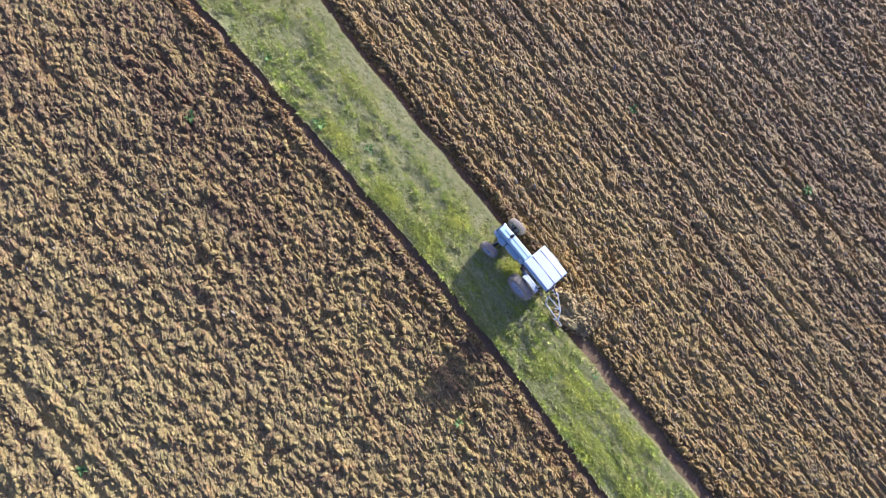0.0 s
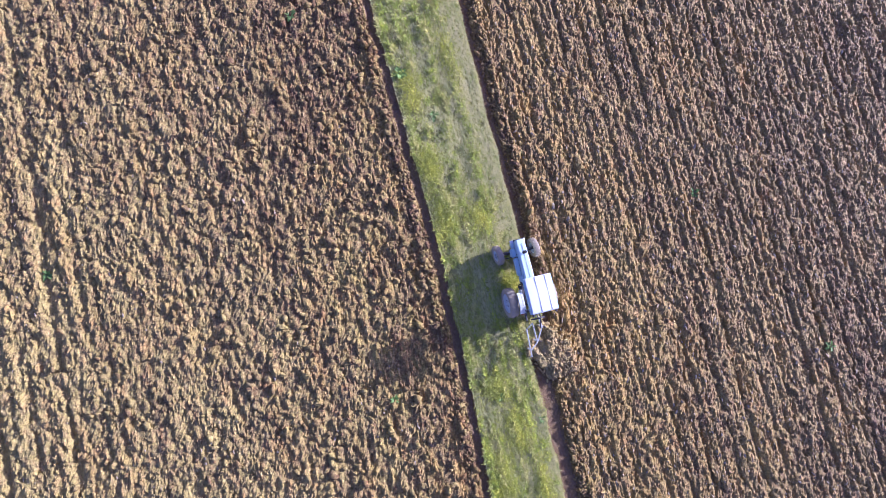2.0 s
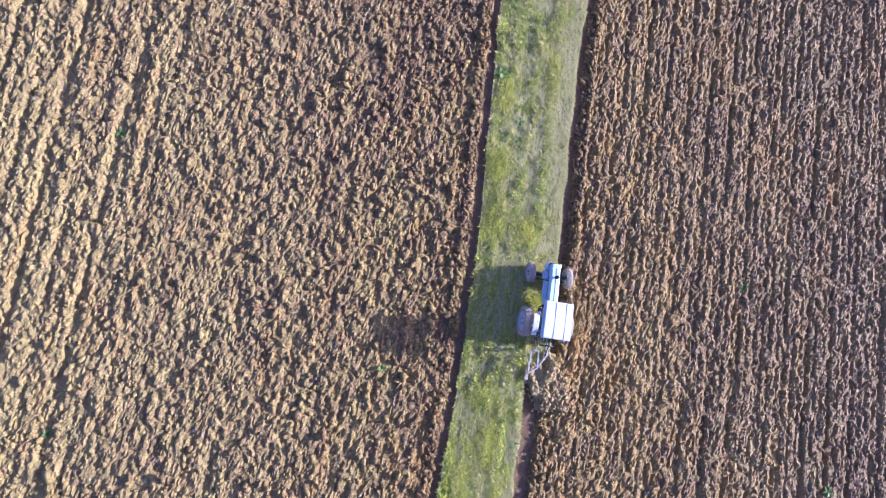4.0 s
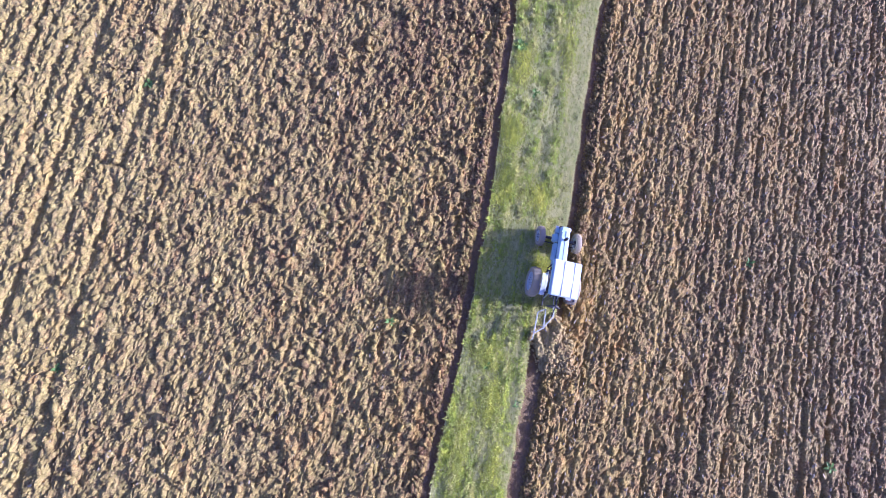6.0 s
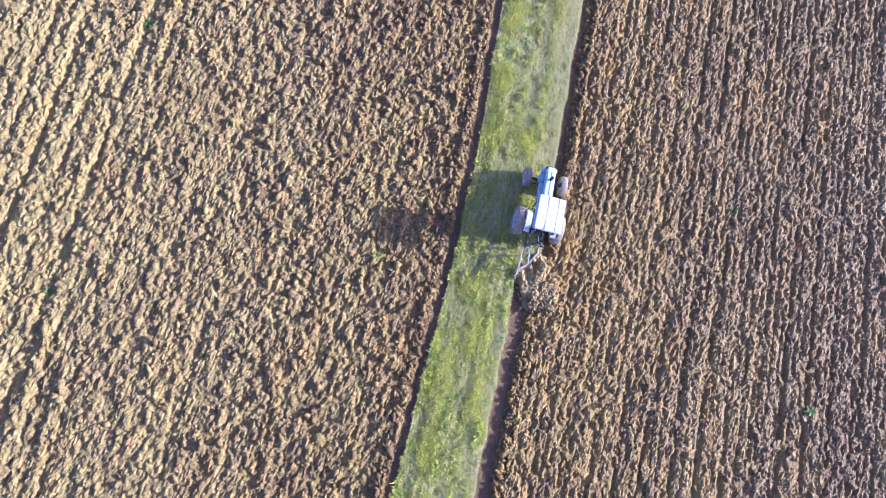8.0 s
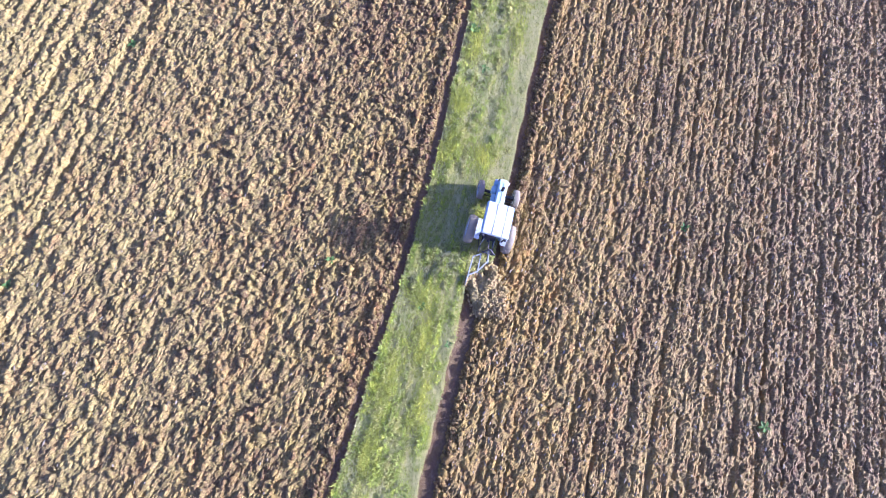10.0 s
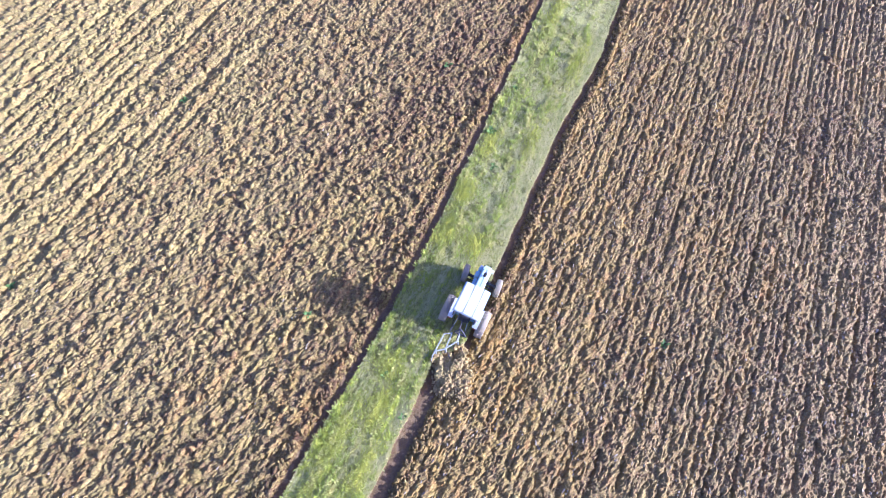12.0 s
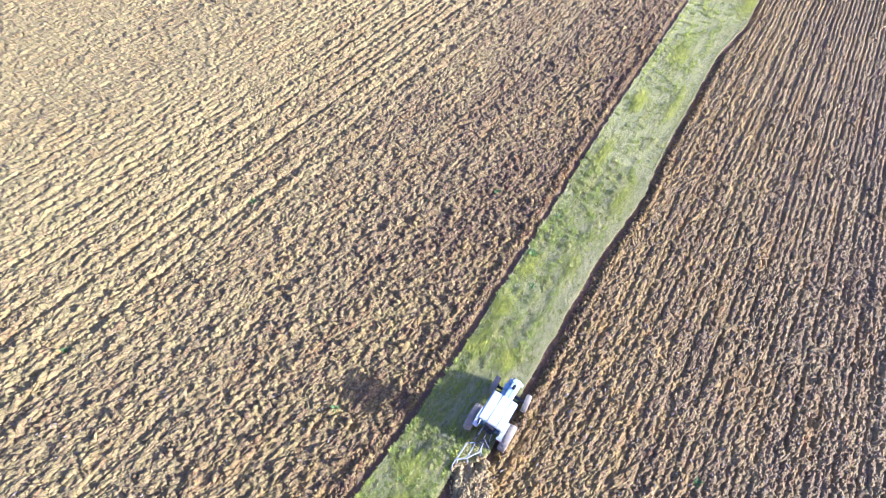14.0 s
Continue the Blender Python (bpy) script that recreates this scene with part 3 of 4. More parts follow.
def box(cx, cy, cz, sx, sy, sz, bevel=0.01, m=None):
    bm = bmesh.new()
    bmesh.ops.create_cube(bm, size=1.0)
    bmesh.ops.scale(bm, vec=(sx, sy, sz), verts=bm.verts)
    if bevel:
        bmesh.ops.bevel(bm, geom=bm.edges[:], offset=bevel, segments=2, affect="EDGES")
    if m is not None:
        bm.transform(m)
    bmesh.ops.translate(bm, vec=(cx, cy, cz), verts=bm.verts)
    return bm


def merge(*meshes):
    out = bmesh.new()
    for b in meshes:
        me = bpy.data.meshes.new("piece")
        b.to_mesh(me)
        b.free()
        out.from_mesh(me)
        bpy.data.meshes.remove(me)
    return out


def rod(a, b, radius, sides=10, square=False, wide=None):
    """A bar between two points, round or square."""
    a, b = Vector(a), Vector(b)
    d = b - a
    bm = bmesh.new()
    if square:
        bmesh.ops.create_cube(bm, size=1.0)
        bmesh.ops.scale(bm, vec=((wide or radius) * 2, radius * 2, d.length), verts=bm.verts)
        bmesh.ops.bevel(bm, geom=bm.edges[:], offset=min(radius * 0.3, 0.01), segments=1, affect="EDGES")
    else:
        bmesh.ops.create_cone(bm, cap_ends=True, segments=sides, radius1=radius, radius2=radius, depth=d.length)
    bm.transform(Matrix.Translation((a + b) / 2) @ d.to_track_quat("Z", "Y").to_matrix().to_4x4())
    return bm


def lathe_x(profile, sides=40):
    """A body of revolution about x, from (x, radius) pairs; a closed profile."""
    bm = bmesh.new()
    rings = []
    for k in range(sides):
        c, s = math.cos(2 * math.pi * k / sides), math.sin(2 * math.pi * k / sides)
        rings.append([bm.verts.new((x, r * c, r * s)) for x, r in profile])
    n = len(profile)
    for k in range(sides):
        p, q = rings[k], rings[(k + 1) % sides]
        for i in range(n):
            j = (i + 1) % n
            if profile[i][1] < 1e-4 and profile[j][1] < 1e-4:
                continue
            bm.faces.new((p[i], p[j], q[j], q[i]))
    bmesh.ops.remove_doubles(bm, verts=bm.verts, dist=1e-5)
    return bm


def loft(sections):
    """A closed skin through rings of equal count."""
    bm = bmesh.new()
    rings = [[bm.verts.new(p) for p in ring] for ring in sections]
    n = len(rings[0])
    for a, b in zip(rings, rings[1:]):
        for i in range(n):
            bm.faces.new((a[i], a[(i + 1) % n], b[(i + 1) % n], b[i]))
    bm.faces.new(rings[0][::-1])
    bm.faces.new(rings[-1])
    return bm


def sheet(points, thickness, across):
    """A bent plate: a path of points, swept by a vector across, with thickness."""
    pts, across = [Vector(p) for p in points], Vector(across)
    sections = []
    for i, p in enumerate(pts):
        t = (pts[min(i + 1, len(pts) - 1)] - pts[max(i - 1, 0)]).normalized()
        nrm = t.cross(across).normalized() * thickness / 2
        sections.append([p - across / 2 - nrm, p + across / 2 - nrm, p + across / 2 + nrm, p - across / 2 + nrm])
    return loft(sections)


# ---- the tractor: stands with its right wheels in the furrow, so it leans ----
tractor = new("tractor")
tagged(tractor, "small blue farm tractor with white canopy roof, leaning into the furrow", "tractor")
LEAN = 6.3
tractor.matrix_world = pose(-0.24, 0.0, -0.10, 0, LEAN, -0.6)


def wheel(name, x, y, radius, width, lugs, rim_radius, steer=0.0):
    side = 1 if x > 0 else -1
    hub = new(name)
    hub.parent = tractor
    hub.matrix_local = pose(x, y, radius, 0, 0, steer)
    h, r, q = width / 2, radius, rim_radius
    profile = [(-h * 0.72, q), (-h * 0.95, q + 0.05), (-h, (q + r) / 2), (-h * 0.9, r - 0.07), (-h * 0.6, r - 0.035), (0, r - 0.028), (h * 0.6, r - 0.035),
               (h * 0.9, r - 0.07), (h, (q + r) / 2), (h * 0.95, q + 0.05), (h * 0.72, q)]
    bm = lathe_x(profile, 48)
    for k in range(lugs):
        for s in (-1, 1):
            a = 2 * math.pi * (k + (0.5 if s > 0 else 0)) / lugs
            lug = bmesh.new()
            bmesh.ops.create_cube(lug, size=1.0)
            bmesh.ops.scale(lug, vec=(h * 1.12, 0.036, 0.020), verts=lug.verts)
            lug.transform(Matrix.Rotation(a, 4, "X") @ Matrix.Translation((s * h * 0.47, 0, r - 0.026)) @ Matrix.Rotation(s * radians(33), 4, "Z") @ Matrix.Rotation(s * radians(10), 4, "Y"))
            bm = merge(bm, lug)
    smooth(part("tyre", bm, RUBBER, hub, "dusty black rubber tyre with chevron lugs"), 30)
    o = side * h
    disc = [(o * 0.62, q), (o * 0.80, q), (o * 0.78, q - 0.03), (o * 0.35, q - 0.06), (o * 0.22, q * 0.55), (o * 0.5, q * 0.42), (o * 0.55, 0.0), (o * 0.2, 0.0), (o * 0.1, q * 0.5), (o * 0.2, q - 0.08), (-o * 0.70, q - 0.03), (-o * 0.70, q)]
    smooth(part("rim", lathe_x(disc, 36), RIM_GREY, hub, "dusty grey steel rim"), 35)
    for k in range(6):
        a = 2 * math.pi * k / 6
        c = Vector((o * 0.46, 0.34 * q * math.cos(a), 0.34 * q * math.sin(a)))
        part("wheel_nut", rod(c, c + Vector((side * 0.07, 0, 0)), 0.014, 6), DARK, hub)
    return hub


wheel("rear_wheel", -0.98, -0.12, 0.73, 0.42, 20, 0.46)
wheel("rear_wheel", 0.98, -0.12, 0.73, 0.42, 20, 0.40)
wheel("front_wheel", -0.93, 2.22, 0.50, 0.30, 16, 0.27, 6.0)
wheel("front_wheel", 0.93, 2.22, 0.50, 0.30, 16, 0.27, 6.0)

# running gear
smooth(part("gearbox", merge(box(0, 0.35, 0.80, 0.42, 1.5, 0.48, 0.05), box(0, -0.12, 0.78, 0.62, 0.52, 0.55, 0.06)), DARK, tractor, "oily dark gearbox casing"))
smooth(part("rear_axle", merge(rod((-0.98, -0.12, 0.73), (0.98, -0.12, 0.73), 0.11, 16), rod((-0.72, -0.12, 0.73), (-0.5, -0.12, 0.73), 0.18, 16), rod((0.5, -0.12, 0.73), (0.72, -0.12, 0.73), 0.18, 16)), BODY_BLUE, tractor))
smooth(part("front_axle", merge(rod((-0.80, 2.22, 0.52), (0.80, 2.22, 0.52), 0.075, 12), box(0, 2.22, 0.56, 0.34, 0.30, 0.26, 0.05), rod((-0.80, 2.22, 0.38), (-0.80, 2.22, 0.68), 0.075, 10), rod((0.80, 2.22, 0.38), (0.80, 2.22, 0.68), 0.075, 10)), DARK, tractor, "oily dark front axle"))
part("tie_rod", rod((-0.78, 1.98, 0.52), (0.78, 1.98, 0.52), 0.022, 8), DARK, tractor)
smooth(part("engine", merge(box(0, 1.62, 0.86, 0.40, 1.35, 0.50, 0.04), box(0.20, 1.6, 1.02, 0.10, 0.9, 0.14, 0.02), box(-0.21, 1.55, 0.9, 0.08, 0.5, 0.22, 0.02), rod((-0.22, 1.95, 0.80), (-0.22, 2.15, 0.80), 0.06, 12)), DARK, tractor, "oily dark engine block"))
part("front_bracket", box(0, 2.62, 0.70, 0.40, 0.26, 0.30, 0.03), BODY_BLUE, tractor)


def hood_ring(y, w, top, low):
    h, c = w / 2, 0.03
    return [(c - h, y, low), (c + h, y, low), (c + h, y, top - 0.10), (c + h * 0.93, y, top - 0.035), (c + h * 0.72, y, top), (c - h * 0.72, y, top), (c - h * 0.93, y, top - 0.035), (c - h, y, top - 0.10)]


smooth(part("hood", loft([hood_ring(y, w, t, l) for y, w, t, l in ((0.72, 0.50, 1.44, 1.12), (1.2, 0.50, 1.43, 1.12), (2.2, 0.47, 1.39, 1.10), (2.62, 0.46, 1.36, 1.08), (2.70, 0.42, 1.32, 1.08))]), HOOD_PALE, tractor, "faded pale blue engine hood"), 30)
for s in (-1, 1):
    part("hood_side", box(0.03 + s * 0.236, 1.66, 1.07, 0.022, 1.95, 0.30, 0.006), HOOD_SIDE, tractor, "blue side panel")
    for k in range(7):
        part("louvre", box(0.03 + s * 0.250, 1.25 + 0.13 * k, 1.08, 0.012, 0.07, 0.16, 0.004), DARK, tractor)
part("hood_seam", box(0.05, 1.62, 1.418, 0.018, 1.75, 0.018, 0.003, Matrix.Rotation(radians(-2.0), 4, "X")), SEAM, tractor, "dark seam along the hood")
part("side_casing", merge(box(-0.31, 1.45, 1.06, 0.20, 0.85, 0.26, 0.04), box(-0.34, 2.15, 0.98, 0.24, 0.42, 0.34, 0.05), box(-0.30, 0.86, 1.20, 0.18, 0.30, 0.28, 0.04)), HOOD_SIDE, tractor, "blue casings along the engine")
part("battery_box", box(-0.31, 2.50, 1.02, 0.18, 0.24, 0.22, 0.03), HOOD_SIDE, tractor, "pale blue box beside the radiator")
grille = part("grille", box(0, 2.715, 1.02, 0.46, 0.03, 0.44, 0.008), BLACK, tractor, "black radiator grille")
for k in range(6):
    part("slat", box(-0.18 + 0.072 * k, 2.735, 1.02, 0.016, 0.015, 0.40, 0.003), STEEL, grille)
for s in (-1, 1):
    smooth(part("headlamp", merge(rod((s * 0.30, 2.60, 1.02), (s * 0.30, 2.74, 1.02), 0.085, 16)), LAMP, tractor, "round glass headlamp"))
smooth(part("exhaust_stack", merge(rod((0.03, 2.05, 1.36), (0.03, 2.05, 1.50), 0.035, 12), rod((0.03, 2.05, 1.46), (0.03, 2.05, 1.72), 0.075, 16), rod((0.03, 2.05, 1.70), (0.03, 2.05, 1.80), 0.038, 12)), BLACK, tractor, "sooty black upright exhaust"))
smooth(part("air_cleaner", merge(rod((-0.13, 2.44, 1.33), (-0.13, 2.44, 1.42), 0.035, 12), rod((-0.13, 2.44, 1.40), (-0.13, 2.44, 1.46), 0.065, 16)), HOOD_SIDE, tractor, "blue air intake cap"))
smooth(part("fuel_tank", box(0, 0.62, 1.36, 0.56, 0.34, 0.26, 0.05), BODY_BLUE, tractor))
part("dashboard", box(0, 0.44, 1.42, 0.46, 0.08, 0.26, 0.03, Matrix.Rotation(radians(-20), 4, "X")), BLACK, tractor)
steer = []
for k in range(24):
    a = 2 * math.pi * k / 24
    steer.append((0.20 * math.cos(a), 0.20 * math.sin(a), 0))
wheel_ring = merge(*[rod(steer[k], steer[(k + 1) % 24], 0.014, 6) for k in range(24)], rod((-0.2, 0, 0), (0.2, 0, 0), 0.012, 6), rod((0, 0, 0), (0, -0.2, 0), 0.012, 6), rod((0, 0, 0), (0, 0, -0.42), 0.022, 8))
wheel_ring.transform(pose(0, 0.22, 1.60, 28, 0, 0))
smooth(part("steering_wheel", wheel_ring, BLACK, tractor))
seat = new("seat")
seat.parent = tractor
smooth(part("cushion", box(0, -0.28, 1.24, 0.46, 0.44, 0.12, 0.045), SEAT, seat, "cracked black vinyl cushion"))
smooth(part("backrest", box(0, -0.50, 1.44, 0.46, 0.10, 0.32, 0.04, Matrix.Rotation(radians(12), 4, "X")), SEAT, seat))
for x in (-0.12, 0.12):
    part("seat_spring", rod((x, -0.28, 1.02), (x, -0.28, 1.2), 0.04, 10), DARK, seat)
part("platform", box(0, 0.25, 0.98, 0.98, 0.62, 0.03, 0.008), DARK, tractor, "dark steel foot platform")
for s in (-1, 1):
    arc = [(s * 0.86, -0.12 + 0.80 * math.sin(a), 0.73 + 0.80 * math.cos(a)) for a in [radians(d) for d in (-50, -36, -22, -8, 6, 18, 28)]]
    fender = smooth(part("fender", merge(sheet([(x * 0.775, y, z) for x, y, z in arc], 0.016, (0.26, 0, 0)),
                                         box(s * 0.545, -0.12, 1.25, 0.016, 0.98, 0.46, 0.005)), FENDER_WHITE, tractor, "off-white rear mudguard"), 30)
    part("tail_lamp", box(s * 0.68, -0.76, 1.20, 0.10, 0.03, 0.06, 0.01), RED, fender, "red tail lamp")
    part("fender_rail", merge(rod((s * 0.66, -0.40, 1.52), (s * 0.66, -0.36, 1.62), 0.012, 6), rod((s * 0.66, 0.20, 1.50), (s * 0.66, 0.18, 1.62), 0.012, 6), rod((s * 0.66, -0.36, 1.62), (s * 0.66, 0.18, 1.62), 0.012, 6)), STEEL, fender)

# canopy
canopy = new("canopy")
canopy.parent = tractor


def roof_ring(y, drop):
    w, z = 0.64, 2.50 - drop
    return [(-w, y, z - 0.09), (w, y, z - 0.09), (w, y, z - 0.03), (w - 0.04, y, z), (0, y, z + 0.03), (-w + 0.04, y, z), (-w, y, z - 0.03)]


smooth(part("roof_panel", loft([roof_ring(y, d) for y, d in ((-0.83, 0.03), (-0.79, 0.0), (0.0, -0.015), (0.79, 0.0), (0.83, 0.03))]), ROOF_WHITE, canopy, "white sheet roof"), 25)
for x in (-0.16, 0.33):
    part("roof_seam", box(x, 0, 2.537 - abs(x) * 0.045, 0.022, 1.62, 0.020, 0.004), SEAM, canopy, "dark seam")
for s in (-1, 1):
    part("roof_skirt", box(s * 0.66, 0, 2.365, 0.024, 1.62, 0.21, 0.006), SKIRT_BLUE, canopy, "pale blue side skirt")
    part("roof_post", rod((s * 0.56, -0.62, 1.40), (s * 0.58, -0.70, 2.42), 0.03, square=True), BLACK, canopy)
    part("roof_post", rod((s * 0.50, 0.60, 1.10), (s * 0.58, 0.70, 2.42), 0.025, square=True), BLACK, canopy)
    part("work_lamp", merge(rod((s * 0.55, -0.84, 2.36), (s * 0.55, -0.93, 2.34), 0.055, 12), rod((s * 0.55, -0.80, 2.40), (s * 0.55, -0.86, 2.36), 0.015, 6)), DARK, canopy, "small dark work lamp")

# three-point linkage at the back
for s in (-1, 1):
    part("lower_link", rod((s * 0.26, -0.30, 0.62), (s * 0.36, -1.15, 0.66), 0.03, square=True), DARK, tractor, "oily dark lower link")
    part("lift_rod", rod((s * 0.32, -0.78, 0.64), (s * 0.26, -0.55, 1.16), 0.022, 8), STEEL, tractor)
    part("lift_arm", rod((s * 0.20, -0.22, 1.12), (s * 0.26, -0.58, 1.18), 0.035, square=True), DARK, tractor)
    part("check_chain", rod((s * 0.45, -0.35, 0.55), (s * 0.37, -1.0, 0.64), 0.012, 6), DARK, tractor)
part("top_link", rod((0.0, -0.40, 1.05), (0.03, -1.10, 1.20), 0.028, 10), DARK, tractor)
part("power_take_off", rod((0, -0.36, 0.68), (0, -0.52, 0.68), 0.05, 12), DARK, tractor)

# ---- the plough ----
plough = new("plough")
tagged(plough, "pale steel three-furrow plough with its shares in the ground", "plough")
plough.matrix_world = pose(0, 0, 0)
Z = 0.80
part("side_bar", rod((-0.70, -1.50, Z), (-0.77, -2.82, Z - 0.03), 0.022, square=True, wide=0.028), STEEL, plough, "pale worn steel bar")
part("front_bar", rod((-0.71, -1.52, Z), (-0.35, -1.29, Z), 0.020, square=True, wide=0.026), STEEL, plough)
part("middle_bar", rod((-0.36, -1.28, Z), (-0.34, -2.22, Z), 0.022, square=True, wide=0.028), STEEL, plough)
part("main_beam", merge(rod((-0.75, -2.52, Z), (-0.33, -2.20, Z), 0.028, square=True), rod((-0.35, -2.21, Z), (0.06, -1.56, Z), 0.028, square=True)), STEEL, plough, "pale worn diagonal beam")
part("draw_bar", rod((0.05, -1.58, Z), (-0.06, -1.05, Z + 0.18), 0.030, square=True, wide=0.036), STEEL, plough)
part("headstock", merge(rod((-0.34, -1.14, 0.68), (0.34, -1.14, 0.62), 0.035, 10), rod((-0.30, -1.14, 0.68), (0.0, -1.12, 1.22), 0.030, square=True), rod((0.30, -1.14, 0.64), (0.0, -1.12, 1.22), 0.030, square=True), rod((0.0, -1.12, 1.18), (-0.04, -1.6, Z), 0.022, square=True)), DARK, plough, "dull dark headstock frame")
for bx, by in ((-0.74, -2.50), (-0.34, -2.18), (0.05, -1.57)):
    body = new("plough_body")
    body.parent = plough
    body.matrix_local = pose(bx, by, 0)
    part("shank", rod((0, 0.02, Z), (0.0, 0.10, -0.10), 0.022, square=True, wide=0.05), STEEL, body)
    rings = []
    for k in range(7):
        a = k / 6
        y, out, twist = 0.30 - 0.55 * a, 0.02 + 0.20 * a * a, radians(10 + 60 * a)
        base = Vector((out, y, -0.18 + 0.10 * a))
        up = Vector((math.sin(twist) * 0.8, 0, math.cos(twist) + 0.25)) * (0.18 + 0.14 * min(1, a * 1.6))
        nrm = Vector((-0.010, 0, 0.004))
        rings.append([base, base + up * 0.5 + Vector((-0.05, 0, 0)), base + up, base + up + nrm, base + up * 0.5 + Vector((-0.06, 0, 0)), base + nrm])
    smooth(part("mouldboard", loft(rings), BRIGHT, body, "muddy curved mouldboard"), 50)
    part("share", loft([[(0.0, 0.45, -0.22), (0.01, 0.45, -0.20), (0.0, 0.44, -0.20)], [(-0.03, 0.25, -0.20), (0.16, 0.20, -0.16), (-0.02, 0.24, -0.14)]]), BRIGHT, body)
part("depth_wheel_arm", rod((-0.77, -2.80, Z - 0.03), (-0.78, -2.86, 0.30), 0.022, square=True), STEEL, plough)

# ---- fresh earth that the plough has just turned ----
SLICE = soil_material("fresh_turned_earth", (0.46, 0.37, 0.165), (0.28, 0.205, 0.095), (0.40, 0.29, 0.105), (0.50, 0.42, 0.22), 0.62, 0.5)


def turned_earth():
    """Long broken slices rolling off the three mouldboards to the right."""
    r = np.random.default_rng(101)
    xs, ys, sizes = [], [], []
    for bx, by, run in ((-0.74, -2.50, 1.7), (-0.34, -2.18, 2.0), (0.05, -1.57, 2.5)):
        n = 760
        a = r.random(n)
        xs.append(bx + 0.20 + 0.62 * np.sin(a * 1.4) + r.normal(0, 0.15, n))
        ys.append(by + 0.05 - run * a + r.normal(0, 0.06, n))
        sizes.append(r.uniform(0.035, 0.10, n) * (1.15 - 0.4 * a))
    x, y, size = np.concatenate(xs), np.concatenate(ys), np.concatenate(sizes)
    u = EDGE_R + x - right_edge(y)
    ob = lumps("turned_earth", SLICE, u, y, size, 1, 0.75, 102, 1.7, 0.1)
    ob.location.z = 0.14
    tagged(ob, "freshly turned tan earth rolling off the plough", "earth", kind="stuff")


turned_earth()


def earth_slab(bx, by, run, seed):
    """A slab of soil curling over to the right behind one plough body."""
    r = random.Random(seed)
    rings = []
    for k in range(22):
        a = k / 21
        full = min(1.0, 0.35 + 2.4 * a, 0.30 + 3.2 * (1 - a))
        cx, cy = bx + 0.24 + 0.46 * math.sin(a * 1.5), by + 0.16 - run * a
        lift = 0.15 - 0.12 * a + 0.05 * math.sin(9 * a + seed)
        ring = []
        for j in range(14):
            b = 2 * math.pi * j / 14
            w = full * (0.255 + r.uniform(-0.06, 0.06) + 0.03 * math.sin(3 * b + 7 * a + seed))
            ring.append((cx + w * math.cos(b) + r.uniform(-0.012, 0.012), cy + r.uniform(-0.035, 0.035), lift - 0.08 + w * 0.80 * math.sin(b)))
        rings.append(ring)
    bm = loft(rings)
    bmesh.ops.recalc_face_normals(bm, faces=bm.faces)
    me = bpy.data.meshes.new("earth_slab")
    bm.to_mesh(me)
    bm.free()
    me.materials.append(SLICE)
    ob = new("earth_slab", me)
    tagged(ob, "freshly cut slab of tan earth curling off the plough", "earth", "slabs behind the plough")


for k, (bx, by, run) in enumerate(((-0.74, -2.50, 1.45), (-0.34, -2.18, 1.85), (0.05, -1.57, 2.30))):
    earth_slab(bx, by, run, 140 + k)

# ---- plants and stones ----


def leaf_mesh():
    """One broad leaf along x, a metre long, arched."""
    bm = bmesh.new()
    rings = []
    for t, h in ((0.05, 0.03), (0.3, 0.17), (0.55, 0.21), (0.8, 0.14), (1.0, 0.01)):
        z = 0.75 * (t - 0.8 * t * t)
        rings.append([bm.verts.new((t, -h, z)), bm.verts.new((t, 0, z - 0.05)), bm.verts.new((t, h, z))])
    for p, q in zip(rings, rings[1:]):
        bm.faces.new((p[0], p[1], q[1], q[0]))
        bm.faces.new((p[1], p[2], q[2], q[1]))
    me = bpy.data.meshes.new("leaf")
    bm.to_mesh(me)
    bm.free()
    me.materials.append(WEED)
    return me


LEAF = leaf_mesh()


def weed(x, y, z, size, leaves, seed):
    """A rosette of broad drooping leaves."""
    r = random.Random(seed)
    ob = new("weed")
    ob.location = (x, y, z)
    for k in range(leaves):
        leaf = new("leaf", LEAF)
        leaf.parent = ob
        a = 360 * k / leaves + r.uniform(-20, 20)
        l = size * r.uniform(0.6, 1.1)
        leaf.matrix_local = pose(0, 0, 0, r.uniform(-20, 20), r.uniform(-30, 12), a) @ Matrix.Diagonal((l, l * r.uniform(0.8, 1.3), l, 1))
    return ob


SITES = [(-8.1, 16.2, 0.42), (-21.6, 6.3, 0.40), (9.7, 3.0, 0.36), (14.4, -6.2, 0.40), (-3.55, 12.2, 0.50), (-2.4, 9.8, 0.42), (-7.5, -3.2, 0.34), (-22.0, -8.0, 0.38), (-3.4, 16.3, 0.3), (-0.9, -5.9, 0.3), (-2.6, -4.4, 0.34)]
for k, (x, y, size) in enumerate(SITES):
    on_strip = -4 < x < 0
    ob = weed(x, y, 0.02 if on_strip else float(ground_at(np.array([x]), np.array([y]))[0]) - 0.02, size * 0.85, 9 + k % 5, k)
    tagged(ob, "green broad-leaved weed on the grass strip" if on_strip else "lone green weed among the soil clods", "weed", "weeds")


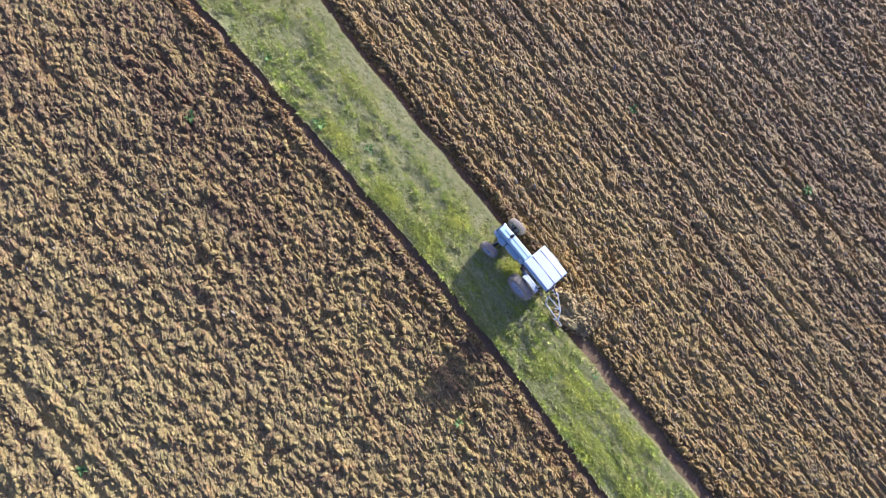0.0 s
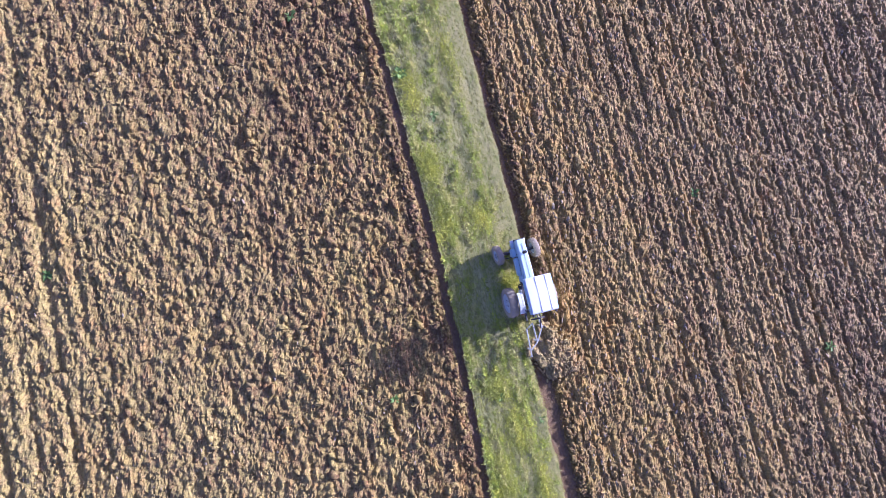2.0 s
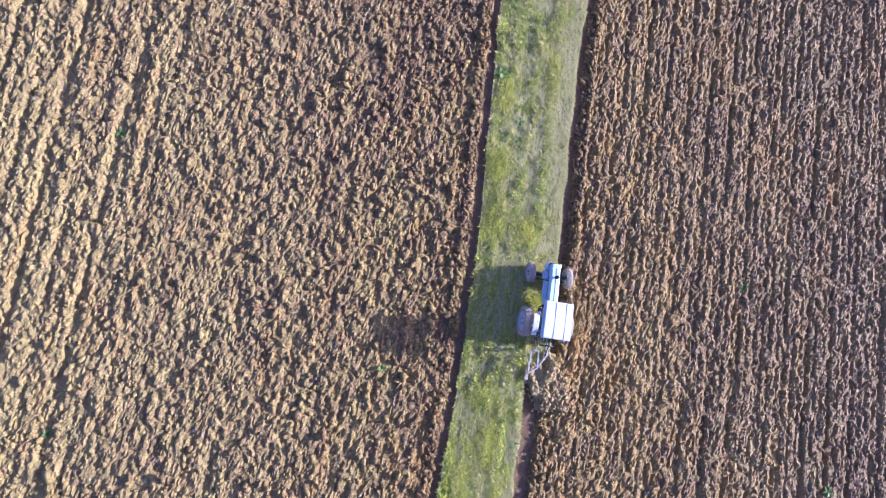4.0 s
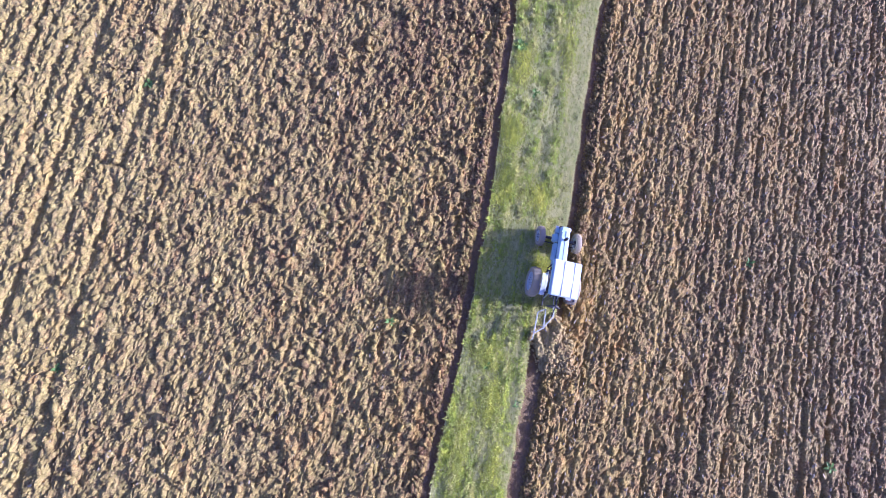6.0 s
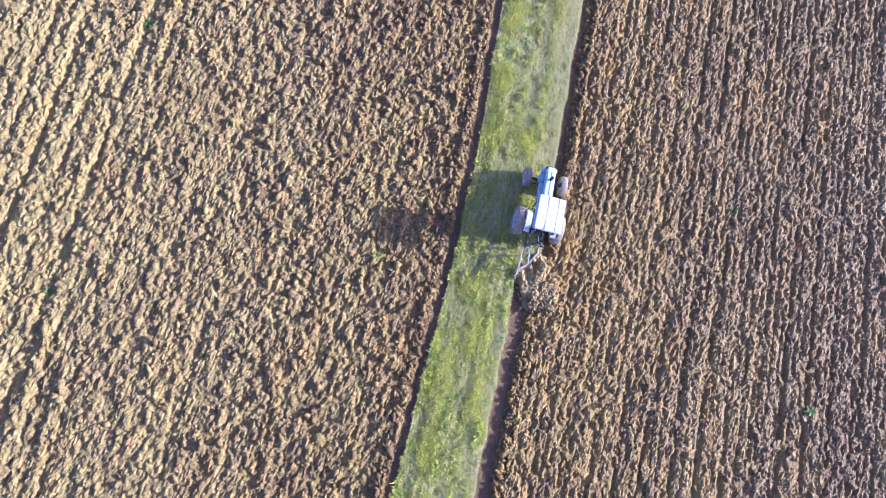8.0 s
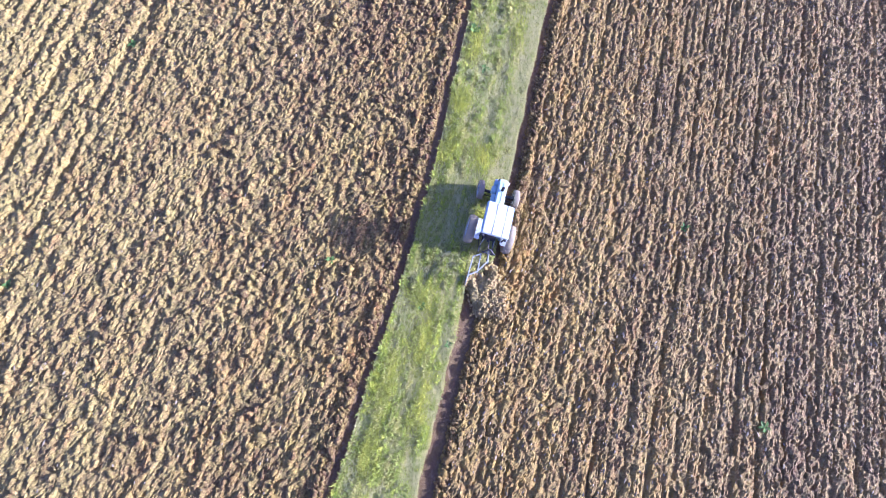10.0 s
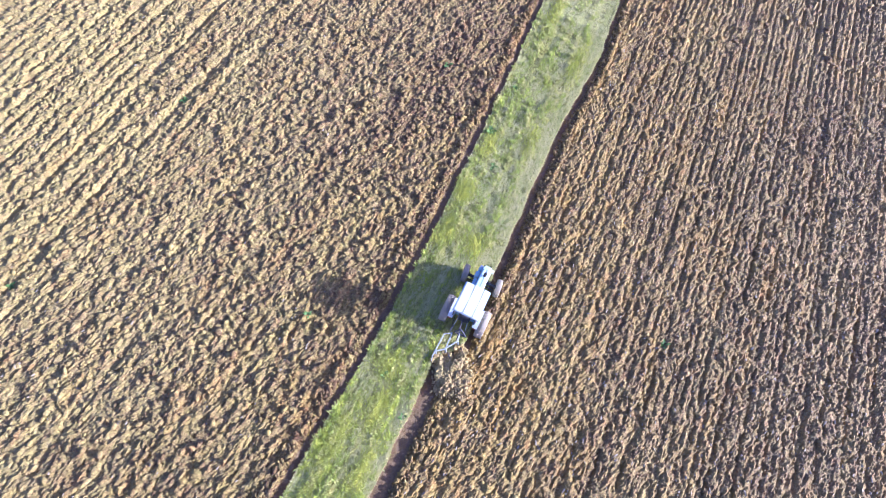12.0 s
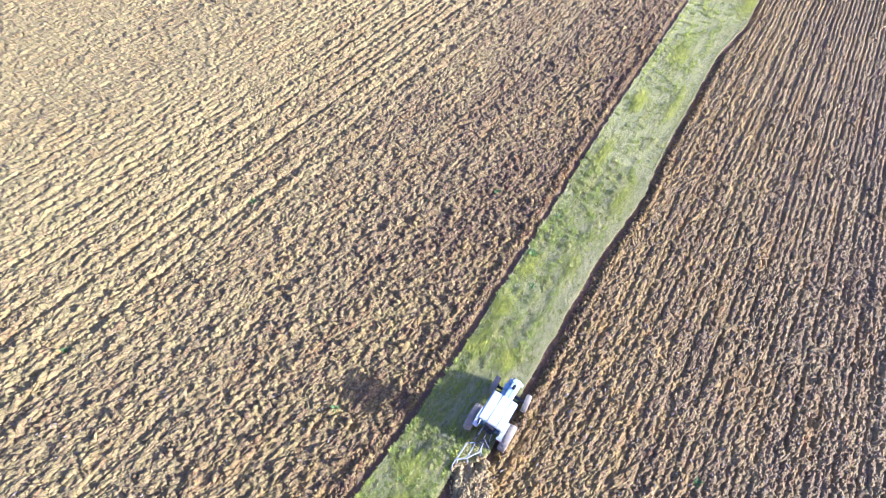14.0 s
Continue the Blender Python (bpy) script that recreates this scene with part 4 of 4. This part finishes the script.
def lush_patch(sites, seed):
    """Brighter, taller grass in clumps."""
    r = np.random.default_rng(seed)
    feet = []
    for x, y, rx, ry, n in sites:
        n = n * 6 // 5 if y < -3 else n * 5 // 6
        feet.append(np.stack([x + rx * r.normal(0, 0.5, n), y + ry * r.normal(0, 0.5, n)], -1))
    p = np.concatenate(feet)
    p = p[(p[:, 0] > left_edge(p[:, 1]) + 0.02) & (p[:, 0] < right_edge(p[:, 1]) - 0.02)]
    n = len(p)
    a, l, lean, w = r.uniform(0, 2 * np.pi, n), r.uniform(0.12, 0.28, n), r.uniform(0.3, 1.2, n), r.uniform(0.008, 0.017, n)
    dx, dy = np.cos(a), np.sin(a)
    foot = np.stack([p[:, 0], p[:, 1], np.full(n, -0.01)], -1)
    side = np.stack([-dy * w, dx * w, np.zeros(n)], -1)
    m = foot + np.stack([dx * l * 0.25 * lean, dy * l * 0.25 * lean, l * 0.5], -1)
    t = m + np.stack([dx * l * 0.5 * np.sin(lean), dy * l * 0.5 * np.sin(lean), l * 0.5 * np.cos(lean)], -1)
    verts = np.stack([foot - side * 0.6, foot + side * 0.6, m + side, m - side, t], 1).reshape(-1, 3)
    b = np.arange(n)[:, None] * 5
    faces = np.concatenate([b + [0, 1, 2], b + [0, 2, 3], b + [3, 2, 4]])
    tagged(new("lush_grass", mesh_from("lush_grass", verts, faces, LUSH)), "clumps of bright yellow-green taller grass on the strip", "grass", kind="stuff")


LUSH = blade_material("lush_grass_blades", [(0.0, (0.45, 0.49, 0.09)), (0.5, (0.66, 0.68, 0.09)), (1.0, (0.82, 0.79, 0.11))])
lush_patch([(-3.1, 4.6, 0.5, 1.3, 2800), (-3.2, 7.4, 0.40, 0.8, 4200), (-1.4, 4.3, 0.7, 0.8, 1600), (-0.8, 0.75, 0.45, 0.5, 1800), (-3.3, -8.5, 0.4, 1.6, 2800), (-2.2, -6.0, 0.7, 1.4, 2400), (-1.6, -9.0, 0.5, 1.5, 1800),
            (-3.3, -11.5, 0.4, 1.2, 1800), (-2.6, -3.9, 0.8, 0.7, 1600), (-3.2, 11.3, 0.5, 1.4, 1400), (-1.0, 12.4, 0.4, 1.5, 1200), (-3.4, 32.6, 0.5, 1.6, 2600), (0.6, 56.7, 0.9, 4.0, 3600), (-0.4, 20.0, 0.5, 2.5, 1600), (-3.4, 24.0, 0.4, 2.5, 1600),
            (-2.6, 42.0, 0.8, 3.0, 1800), (-0.6, 34.0, 0.4, 3.0, 1400), (-2.9, -15.0, 0.6, 1.5, 1800)], 81)

PEBBLE = paint("pale_stone", (0.33, 0.275, 0.16), 0.95, dirt=(0.30, 0.23, 0.14), dirty=0.6)
for x0, x1, y0, y1, count, seed in ((1.2, 24, -19, 24, 4600, 91), (-30, -4.6, -19, 24, 900, 92), (1.2, 22, 24, 60, 2000, 93)):
    ux, uy = ploughed_points(count, x0, x1, y0, y1, seed)
    size = np.random.default_rng(seed).uniform(0.020, 0.060, len(ux))
    tagged(lumps("stones", PEBBLE, ux, uy, size, -1, 0.55, seed, 2.6, 0.1), "small pale stones and straw bits among the clods", "stones", kind="stuff")

# ---- the largest clods near the strip, each a piece of the ground ----


def clod_shape(material, seed):
    """A broken lump about two metres across, with flattened, uneven sides."""
    r = random.Random(seed)
    bm = bmesh.new()
    bmesh.ops.create_icosphere(bm, subdivisions=2, radius=1.0)
    for _ in range(5):
        n = Vector((r.uniform(-1, 1), r.uniform(-1, 1), r.uniform(-0.4, 1))).normalized()
        cut = r.uniform(0.55, 0.85)
        for v in bm.verts:
            over = v.co.dot(n) - cut
            if over > 0:
                v.co -= n * over * 0.85
    for v in bm.verts:
        v.co *= r.uniform(0.86, 1.10)
    me = bpy.data.meshes.new("clod")
    bm.to_mesh(me)
    bm.free()
    me.materials.append(material)
    return me


def big_clods(material, x0, x1, y0, y1, count, size, seed):
    shapes = [clod_shape(material, seed + k) for k in range(6)]
    ux, uy = ploughed_points(count * 2, x0, x1, y0, y1, seed)
    r = random.Random(seed)
    for k, (u, y) in enumerate(zip(ux[:count], uy[:count])):
        s = size * r.uniform(0.65, 1.35)
        at = np.array([u]), np.array([y])
        clod = new("clod", shapes[k % 6])
        clod.parent = GROUND
        clod.matrix_local = pose(float(shift(*at)[0]), float(y), float(ground_at(*at)[0]) + 0.15 * s, r.uniform(-25, 25), r.uniform(-25, 25), r.uniform(0, 360)) @ Matrix.Diagonal((s * r.uniform(0.7, 1.0), s * r.uniform(1.0, 1.5), s * r.uniform(0.5, 0.75), 1))


big_clods(SOIL_DRY, -13.0, -4.5, -9, 13, 190, 0.125, 111)
big_clods(SOIL_MOIST, 1.0, 6.5, -9, 13, 110, 0.105, 131)
